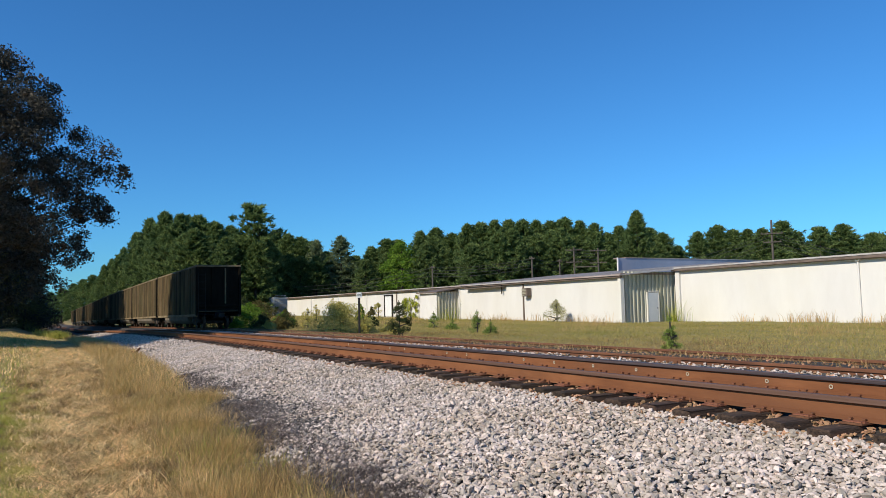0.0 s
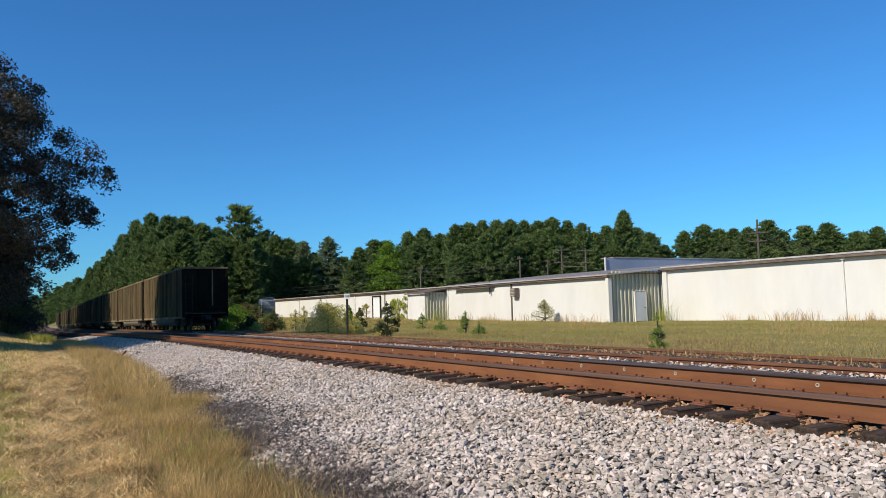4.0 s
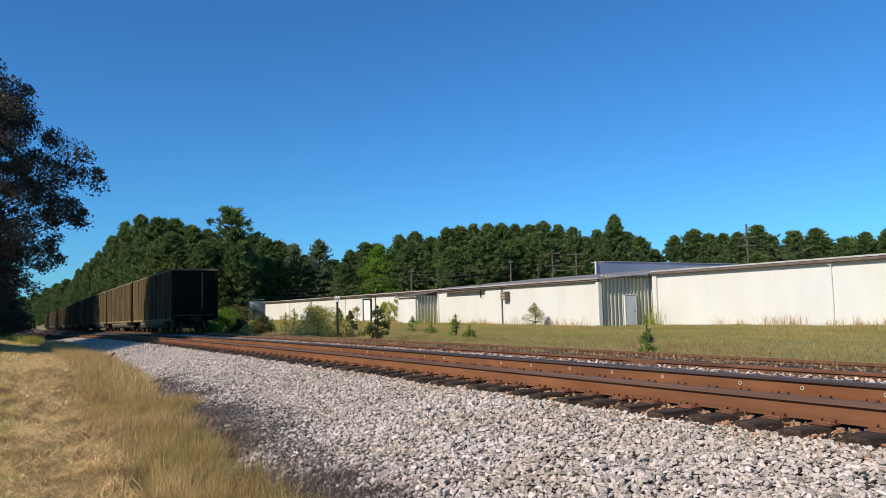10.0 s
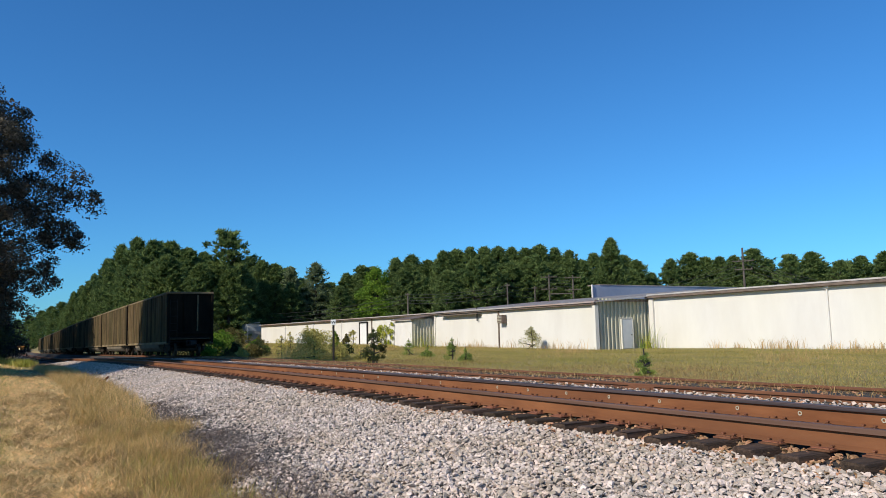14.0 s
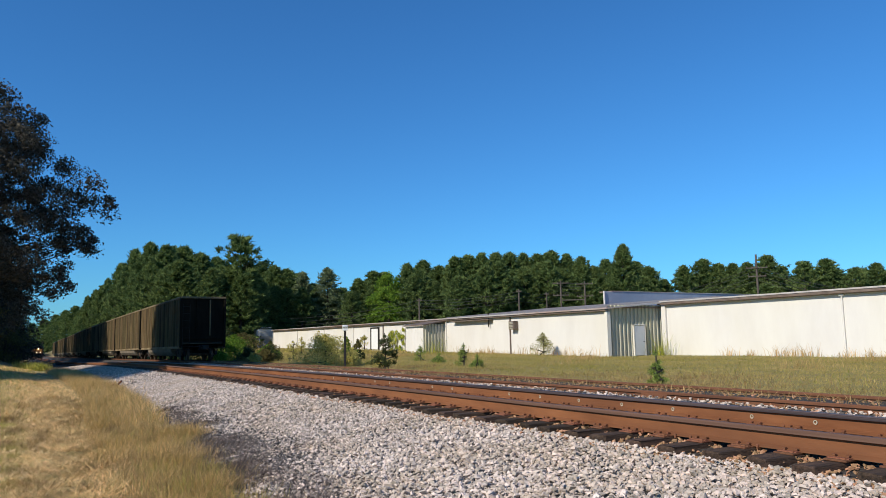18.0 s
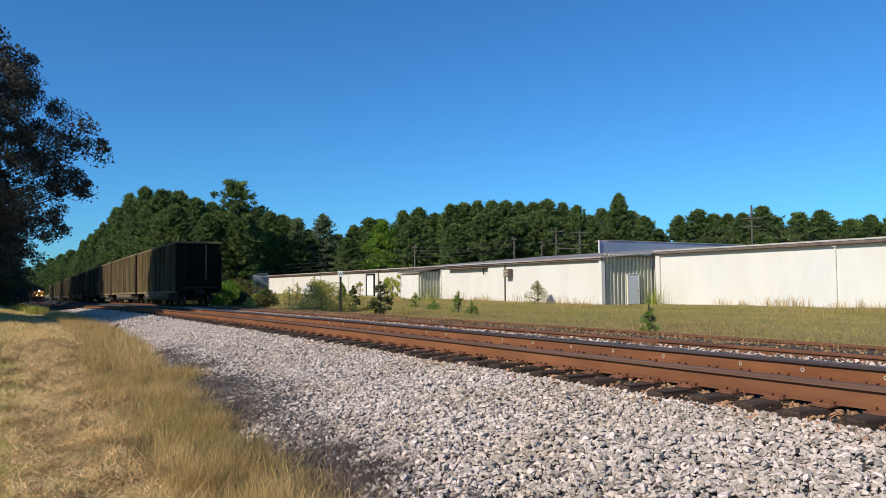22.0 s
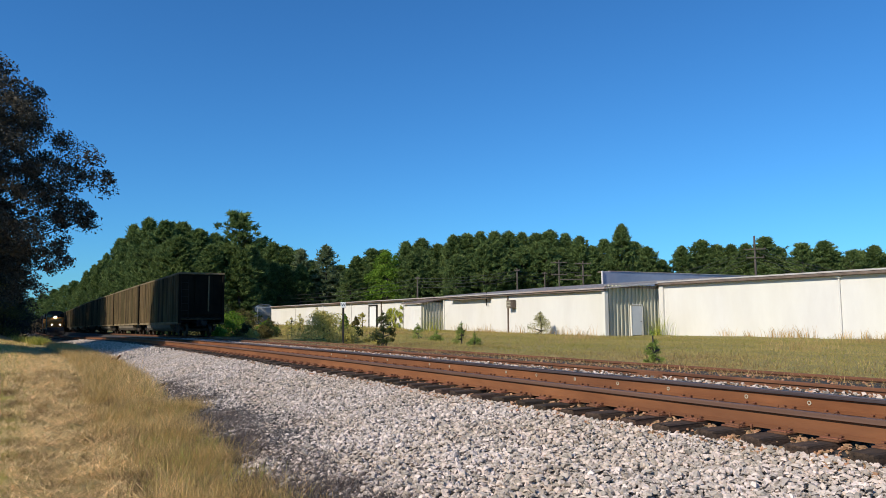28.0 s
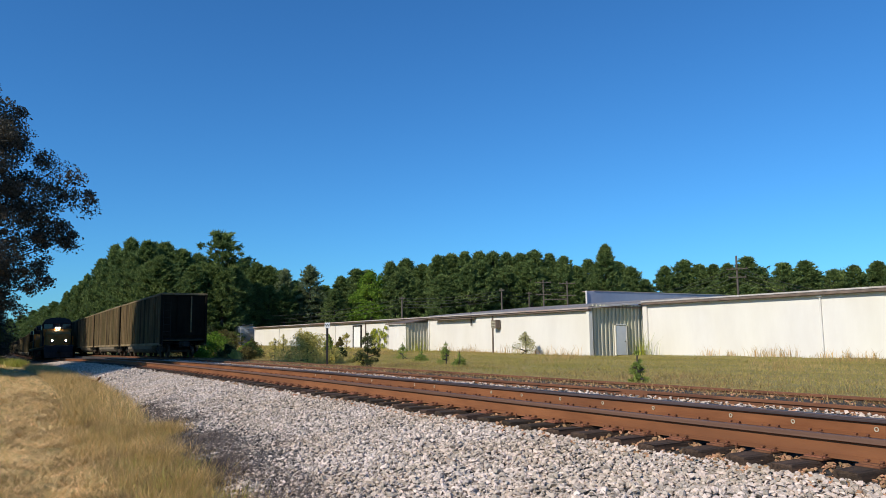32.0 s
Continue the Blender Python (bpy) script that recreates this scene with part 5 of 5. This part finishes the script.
PINES = [pine("pine", "tall dark green pine with a dense uneven crown", 10, 2.5, 0.06, 160, M_PINE, tall, 11),
         pine("pine", "tall dark green pine with a dense uneven crown", 10, 2.4, 0.10, 150, M_PINE, tall, 12),
         pine("pine", "tall dark green pine with a pointed top", 10, 2.4, 0.05, 155, M_PINE, lambda f: 0.4 * tall(f) + 0.6 * cone(f), 13, 0.22),
         pine("pine", "slim dark green pine with an open crown", 10, 1.7, 0.2, 70, M_PINE, lambda f: (0.5 + 0.5 * math.sin(3.1 * f ** 1.3)) * (1.08 - f) ** 0.25 * (1.3 if int(f * 19) % 3 == 0 else 0.75), 14, 0.45, 0.4, 18, 0.32),
         pine("conifer", "greyish green pointed conifer", 10, 2.2, 0.03, 150, M_CEDAR, lambda f: 0.3 * tall(f) + 0.7 * cone(f), 15, 0.12, 0.3, 13, 0.27)]
BROAD = conifer("broadleaf_tree", "bright green broadleaf tree with drooping leaves", 10, 3.2, 0.03, 170, 12500, 0.13, M_BROAD, dome, 16, 0.8)
for q in PINES + [BROAD]:
    q["group"] = "woods behind the warehouse"

rng, used = np.random.default_rng(21), set()
random.seed(21)


def plant(base, head, elev, r, wide=1.0):
    """A tree in direction head (degrees from +y), at range r, its top at that elevation above the eye."""
    x, y = r * math.sin(radians(head)), r * math.cos(radians(head))
    g = float(ground_z(x, y))
    s = (EYE + r * math.tan(radians(elev)) - g) / 10.0
    m = pose(x, y, g - 0.05, 0, 0, random.uniform(0, 360)) @ Matrix.Diagonal((s * wide, s * wide, s, 1))
    if base.name not in used:
        used.add(base.name)
        base.matrix_basis = m
        return base
    return copy_thing(base, m @ Matrix.Diagonal((*base.scale, 1)).inverted())


TOPS = [(4.4, 3.0), (5.0, 3.9), (5.8, 4.8), (6.6, 5.8), (7.5, 6.8), (8.5, 7.4), (9.6, 7.4), (10.8, 7.1), (12.0, 6.8), (13.1, 6.6),
        (16.4, 6.3), (17.3, 6.0), (18.2, 5.7), (19.2, 5.4), (20.2, 4.6), (22.4, 4.2), (23.6, 4.9), (24.8, 5.4), (25.6, 5.3), (27.4, 6.0), (28.6, 6.3), (29.9, 5.8),
        (31.1, 6.5), (32.1, 6.5), (33.2, 6.7), (34.3, 6.8), (35.4, 6.7), (36.4, 6.7), (37.5, 6.6), (38.6, 6.7), (39.7, 6.5), (40.8, 6.3), (41.7, 5.5), (42.6, 5.8), (44.8, 5.8), (45.7, 5.2),
        (46.8, 4.3), (48.2, 5.3), (49.6, 5.6), (50.6, 5.2), (51.6, 5.2), (52.6, 5.3), (53.9, 5.6), (54.8, 4.8), (56.3, 5.0), (57.6, 5.2), (58.2, 4.4), (59.7, 4.3), (60.6, 4.6), (62.0, 4.9), (64, 5.0)]
for i, (hd, el) in enumerate(TOPS):
    r = (23.5 / math.sin(radians(hd)) if hd < 9.2 else 150) if hd < 14 else (148 if hd < 23 else 142 if hd < 42.5 else 165)
    r *= random.uniform(0.97, 1.03)
    b = PINES[i % 3]
    plant(b, hd, el * random.uniform(0.975, 1.02), r, (1.0 if hd < 9 else 1.35 if hd < 46 else 1.5) * random.uniform(0.85, 1.2))
    if hd < 46:
        plant(PINES[(i + 1) % 3], hd + random.uniform(-0.5, 0.5), el * random.uniform(0.72, 0.9), r * random.uniform(0.9, 0.96), 1.0 if hd < 9 else 1.4)
        plant(PINES[(i + 2) % 3], hd + random.uniform(-0.6, 0.6), el * random.uniform(0.84, 0.97), r * random.uniform(1.05, 1.12), (0.9 if hd < 9 else 1.3) * random.uniform(0.75, 1.15))
    else:
        plant(PINES[(i + 1) % 3], hd + random.uniform(-0.5, 0.5), el * random.uniform(0.55, 0.72), r * 0.95, 1.9)
        plant(PINES[(i + 2) % 3], hd + random.uniform(-0.7, 0.7), el * random.uniform(0.72, 0.88), r * 1.05, 1.5)
plant(PINES[3], 14.8, 8.0, 131, 1.4)
plant(PINES[0], 15.4, 6.0, 134, 1.4)
plant(PINES[1], 14.1, 5.9, 130, 1.4)
plant(PINES[2], 14.9, 5.2, 128, 1.6)
plant(PINES[0], 16.4, 4.6, 136, 1.5)
plant(PINES[0], 12.8, 5.6, 128, 1.4)
plant(PINES[4], 21.3, 5.7, 138, 1.5)
plant(PINES[4], 19.4, 5.4, 142, 1.3)
plant(PINES[2], 43.9, 7.0, 140, 1.2)
plant(PINES[3], 56.2, 5.0, 150, 1.2)
plant(PINES[3], 59.3, 4.4, 155, 1.2)
plant(BROAD, 25.9, 5.3, 131, 1.15)
for hd, el, r in ((1.2, 1.6, 420), (1.9, 1.9, 400), (2.6, 2.2, 380), (3.2, 2.5, 350), (3.8, 2.8, 320), (0.4, 1.3, 450), (2.2, 1.2, 500), (1.0, 0.9, 520)):
    plant(PINES[int(hd * 5) % 3], hd, el, r, 1.6)


def oak(n_leaf, size, off=0.0):
    """A big oak with an open, layered crown."""
    global rng
    rng = np.random.default_rng(31)
    random.seed(31)
    t = thing("oak", "big oak with browning leaves, their shade in the dark colour, and open branches", "tree", group="row of oaks beside the line")
    n = 1300
    z = np.clip(2.9 + 1.35 * rng.integers(0, 10, n) + rng.normal(0, 0.48, n), 2.6, 16.0)
    wide = np.interp(z, [2.4, 3.4, 4.4, 5.2, 6.6, 8, 8.9, 10.2, 11, 12, 13.5, 14.5, 16.4], [6.2, 7.0, 7.9, 8.4, 8.5, 8.7, 9.2, 8.7, 7.9, 6.8, 5.6, 4.0, 0.6])
    a, rad = rng.uniform(0, 2 * np.pi, n), rng.uniform(0.3, 0.85, n)
    r = np.maximum(0.3, wide * rng.uniform(0.2, 1.0, n) ** 0.5 - rad * 0.75) * (1 + 0.05 * np.sin(3 * a + z))
    z = z + 0.3 * np.sin(2 * a + 0.7 * np.floor(z / 1.35))
    c = np.stack([1.05 * r * np.cos(a), 1.05 * r * np.sin(a), z], 1)
    # the boughs start high on the open side, so that the low sun reaches under the crown
    u = z + 0.69 * (c[:, 0] - off)
    keep = ((c[:, 0] > 5.0) & (off < 6)) | (u > 2.3) | ((c[:, 1] > rng.normal(1.5, 1.2, n)) & (rng.random(n) < 0.8)) if off else z > 0
    keep &= ~((z < 4.5) & (rng.random(n) < 0.15))
    if off == 5.1:
        keep &= ~((z < 5.0) & (c[:, 0] < 6.3) & (c[:, 1] < 1.0))
    c, rad = c[keep], rad[keep]
    part("trunk", limbs(9, 0.5, [tuple(q) for q in c[::5] if q[2] > 5.5], lambda e: min(8.6, max(2.6, e.z * 0.7)), 0.8, 0.05), M_BARK, t, "thick dark trunk with spreading limbs")
    v, f = leaves(n_leaf, c, rad, size, 1.2, 0, 0.2)
    raw("crown", v, f, M_OAK_SHADED, t)
    return t


big_oak = oak(190000, 0.068, 5.1)
far_oak = oak(24000, 0.17)
big_oak.matrix_basis = pose(-5.1, 42.0, -0.1)
high_oak = oak(30000, 0.15, 11.0)
high_oak.matrix_basis = pose(-11.0, 42.0, -0.1)
# closes the row between the two nearest
far_oak.matrix_basis = pose(-7.3, 92, float(ground_z(-7.3, 92)), 0, 0, 130)
for (x, y, a, w) in ((-7.5, 108, 250, 1.2), (-8.5, 135, 10, 1.25), (-12, 76, 100, 0.8), (-13, 96, 330, 1.3), (-14, 118, 20, 1.3), (-8.0, 170, 80, 1.1), (-20, 92, 300, 1.0), (-7, 215, 40, 1.1), (-19, 122, 60, 1.0), (-10.5, 97, 170, 1.1)):
    copy_thing(far_oak, pose(x, y, float(ground_z(x, y)), 0, 0, a) @ Matrix.Diagonal((w, w, w, 1)))

copy_thing(high_oak, pose(-12.5, 47.8, -0.2) @ Matrix.Diagonal((0.85, 0.85, 1.38, 1)))
copy_thing(high_oak, pose(-15.5, 49.6, -0.2) @ Matrix.Diagonal((0.75, 0.75, 1.5, 1)))
# pointed pines behind the oaks, whose shadows reach the standing wagons
for k, (x, y, h) in enumerate(((-11, 93.8, 16.4), (-11.5, 102.8, 17.0), (-11, 111.5, 16.6), (-12, 119, 21), (-11, 124, 20), (-12, 129, 22), (-11, 134.5, 22), (-12, 140, 23), (-11, 146, 23), (-12, 152, 24), (-11, 158, 24), (-12, 165, 24), (-11, 172, 25), (-12, 180, 25), (-10, 188, 25), (-11, 197, 26), (-9, 206, 26), (-10, 216, 27), (-9, 227, 27), (-10, 238, 27), (-8, 250, 27))):
    w = copy_thing(PINES[2], pose(x, y, float(ground_z(x, y)) - 0.05, 0, 0, 40 * k) @ Matrix.Diagonal((1.3, 1.3, h / 10, 1)) @ Matrix.Diagonal((*PINES[2].scale, 1)).inverted())
    tagged(w, group="row of trees beside the line")


def bush(name, label, x, y, h, r, n_puff, n_leaf, size, material, slim, seed, shape=dome, low=0.05, puff=(0.38, 0.62)):
    t = conifer(name, label, h, r, low, n_puff, n_leaf, size, material, shape, seed, slim, puff)
    t["category"] = "shrub"
    t.matrix_basis = pose(x, y, float(ground_z(x, y)))
    return t


bush("shrub", "yellow-green leafy bush in the field", 17.2, 44.5, 2.1, 1.9, 40, 9000, 0.055, M_BUSH, 0.9, 41)
bush("shrub", "yellow-green leafy bush in the field", 19.5, 45.5, 1.3, 0.8, 18, 2600, 0.055, M_BUSH, 0.9, 42)
bush("juniper", "small dark ragged juniper beside the siding", 16.9, 35.2, 2.05, 0.6, 46, 8000, 0.042, M_JUNIPER, 0.5, 43, airy, 0.08, (0.22, 0.42))
for sx, sy, h, r, sd in ((25.4, 47.1, 1.25, 0.75, 44), (24.2, 42.3, 0.85, 0.7, 45), (22.4, 36.3, 1.4, 0.65, 46), (21.9, 34.1, 0.85, 0.55, 47), (17.8, 17.2, 1.25, 0.36, 48)):
    bush("young_pine", "small bright green young pine in the field", sx, sy, h, r, 20, 1500, 0.085, M_SHRUB, 0.2, sd, lambda f: 0.5 * dome(f) + 0.5 * cone(f), 0.05, (0.22, 0.42))
bush("shrub", "arching grey-green shrub by the white wall", 35.3, 45.6, 1.9, 0.95, 26, 1500, 0.10, M_GREY, 0.4, 49)
for k, (sx, sy, h, r) in enumerate(((16.9, 61, 1.6, 1.1), (18.8, 63, 1.3, 1.0), (17.0, 66, 2.6, 1.7), (20.5, 67, 1.6, 1.1), (19.5, 72, 2.8, 1.8), (22.5, 74, 1.6, 1.2), (17.8, 76, 4.2, 2.2), (24.5, 80, 1.7, 1.2), (26, 60, 0.9, 0.6), (24.6, 56, 1.0, 0.5), (28.8, 66, 1.7, 0.45), (31.0, 74, 1.9, 0.5))):
    bush("shrub", "tangled green undergrowth at the wood's edge", sx, sy, h, r, 28, 4200, 0.085, (M_JUNIPER, M_OLIVE, M_BROAD)[k % 3], 0.8, 60 + k)
# undergrowth reuses the dark oak leaves, so its shade is in the colour
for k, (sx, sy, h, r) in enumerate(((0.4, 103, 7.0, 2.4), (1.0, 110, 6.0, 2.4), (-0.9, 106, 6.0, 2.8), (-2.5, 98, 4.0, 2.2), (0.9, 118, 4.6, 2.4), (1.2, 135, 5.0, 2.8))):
    bush("shrub", "dark shaded undergrowth below the oaks", sx, sy, h, r, 26, 2400, 0.13, M_OAK_SHADED, 1.0, 80 + k)
for k, (sx, sy, h, r) in enumerate(((-5.2, 84, 8.5, 3.0), (-2.6, 90, 8.0, 2.8), (-7.4, 82, 9.5, 3.2), (-0.6, 98, 7.0, 2.4))):
    bush("shrub", "olive brown thicket in the sun below the oaks", sx, sy, h, r, 44, 6500, 0.085, M_OLIVE, 0.9, 95 + k)
for k, (sx, sy, h, r) in enumerate(((15.2, 56, 0.8, 0.7), (16.4, 58, 1.1, 0.8), (14.9, 62, 1.3, 1.1), (15.3, 70, 2.4, 1.6), (15.0, 80, 2.6, 1.9), (15.4, 90, 3.0, 2.0), (15.4, 101, 3.0, 2.1), (15.6, 113, 3.2, 2.2))):
    bush("shrub", "tangled weedy bushes along the siding", sx, sy, h, r, 24, 3600, 0.075, (M_OLIVE, M_BUSH, M_BROAD)[k % 3], 0.8, 110 + k)
for k, (sx, sy, h, r) in enumerate(((27.6, 78.5, 2.1, 0.55), (29.2, 77.5, 2.7, 0.6), (31.5, 70.5, 2.0, 0.5), (21.2, 62.5, 1.9, 0.7), (18.2, 43.0, 1.1, 0.5), (19.6, 41.5, 0.9, 0.5), (20.4, 44.5, 0.7, 0.5))):
    bush("sapling", "thin leafy sapling standing in the field grass", sx, sy, h, r, 16, 800, 0.075, M_BUSH, 0.7, 130 + k, airy, 0.15)
# climbing plant on the wall
rng = np.random.default_rng(90)
c = np.stack([np.full(44, 36.75), rng.choice([71.9, 72.7, 73.6, 74.6, 75.2], 44) + rng.normal(0, 0.12, 44), rng.uniform(0.3, 2.9, 44)], 1)
v, f = leaves(3600, c, rng.uniform(0.18, 0.36, 44), 0.08, 1.1)
v[:, 0] = 36.7 - np.abs(v[:, 0] - 36.75) * 0.4
vine = thing("climbing_vine", "yellow-green vine climbing the white wall", "vine")
raw("foliage", v, f, M_VINE, vine)
part("stem", C(*[((36.78, yy, 0.2), (36.78, yy + 0.4, 2.8), 0.02) for yy in (72.2, 73.3, 74.6)], seg=5), M_BARK, vine)

# ---- covered hopper beyond the warehouse ----
def hopper(m):
    g = thing("covered_hopper", "pale grey covered hopper wagon half hidden by trees", "hopper wagon", m, group="covered hoppers")
    bm = bmesh.new()
    prism(bm, [(-1.5, 1.3), (-1.55, 2.6), (-1.5, 4.0), (-1.1, 4.35), (1.1, 4.35), (1.5, 4.0), (1.55, 2.6), (1.5, 1.3)], "y", -7.0, 7.0)
    part("body", bm, M_HOPPER, g)
    for s in (-1, 1):
        bm = bmesh.new()
        prism(bm, [(s * 7.0, 1.3), (s * 7.0, 3.2), (s * 6.0, 1.2), (s * 6.0, 1.3)], "x", -1.3, 1.3)
        part("slope_sheet", bm, M_HOPPER, g)
        part("end_platform", B((0, s * 7.5, 1.2, 2.9, 1.0, 0.1)), M_DARK, g)
        part("end_frame", B((-1.35, s * 7.9, 2.6, 0.08, 0.08, 2.9), (1.35, s * 7.9, 2.6, 0.08, 0.08, 2.9), (0, s * 7.9, 4.0, 2.8, 0.08, 0.08)), M_HOPPER, g)
        truck(g, s * 6.2)
    part("running_board", B((0, 0, 4.5, 1.2, 15.4, 0.05), (-0.7, 0, 4.55, 0.06, 15.4, 0.1), (0.7, 0, 4.55, 0.06, 15.4, 0.1)), M_HOPPER, g)
    return g


hp = hopper(pose(36.5, 128.5, float(ground_z(36.5, 128.5)) - 0.1))
copy_thing(hp, pose(36.5, 145.0, float(ground_z(36.5, 145)) - 0.1))


# ---- poles and wires ----
def pole(head, r, H, arms, label="weathered wooden utility pole with a crossarm"):
    x, y = r * math.sin(radians(head)), r * math.cos(radians(head))
    g = float(ground_z(x, y))
    p = thing("utility_pole", label, "utility pole", pose(x, y, g, 0, 0, -head), group="utility poles")
    part("pole", C(((0, 0, 0), (0, 0, H), 0.16, 0.11), seg=9), M_POLE, p)
    for z, w in arms:
        a = part("crossarm", B((0, -0.15, H - z, w, 0.1, 0.12)), M_POLE, p)
        for q in (-0.45, -0.2, 0.2, 0.45):
            part("insulator", C(((q * w, -0.15, H - z + 0.06), (q * w, -0.15, H - z + 0.22), 0.04), seg=7), M_POLE, a)
    return Vector((x, y, g + H))


P = [pole(28.3, 118, 7.6, [(0.3, 0.8)]), pole(36.0, 112, 8.4, [(0.3, 0.8)]), pole(38.1, 118, 8.2, [(0.3, 0.8)]), pole(39.2, 112, 9.6, [(0.4, 2.4), (2.2, 2.4)]), pole(41.0, 112, 9.4, [(0.4, 2.4), (2.2, 2.4)])]
PB = pole(53.2, 95, 10.7, [(1.6, 2.4), (2.6, 2.0)])


def wire(a, b, sag, dz_):
    pts = []
    for i in range(13):
        t = i / 12
        q = a.lerp(b, t)
        pts.append(Vector((q.x, q.y, q.z - dz_ - sag * 4 * t * (1 - t))))
    bm, rings = bmesh.new(), []
    for q in pts:
        rings.append([bm.verts.new((q.x + 0.022 * math.cos(k * 1.2566), q.y, q.z + 0.022 * math.sin(k * 1.2566))) for k in range(5)])
    for u, v in zip(rings, rings[1:]):
        for k in range(5):
            bm.faces.new((u[k], u[(k + 1) % 5], v[(k + 1) % 5], v[k]))
    return bm


w = thing("power_lines", "thin black power lines hanging between the poles", "wires")
for a, b in zip(P, P[1:]):
    for d in (0.3, 0.75, 1.2, 1.7):
        part("wire", wire(a, b, (a - b).length * 0.025, d), M_WIRE, w)
far_left = Vector((40, 125, 6.0))
for d in (0.3, 0.9, 1.5):
    part("wire", wire(P[0], far_left, 0.6, d), M_WIRE, w)
for d in (1.5, 1.9, 2.5, 3.0):
    part("wire", wire(PB, Vector((66, 76, 6.6)), 0.7, d), M_WIRE, w)
    part("wire", wire(PB, Vector((88, 44, 6.6)), 0.7, d), M_WIRE, w)
gantry = thing("pole_gantry", "wooden crossbeams joining two poles", "gantry")
for z in (7.2, 5.6):
    part("crossbeam", C(((P[3].x, P[3].y, z), (P[4].x, P[4].y, z), 0.09), seg=7), M_POLE, gantry)

motions()
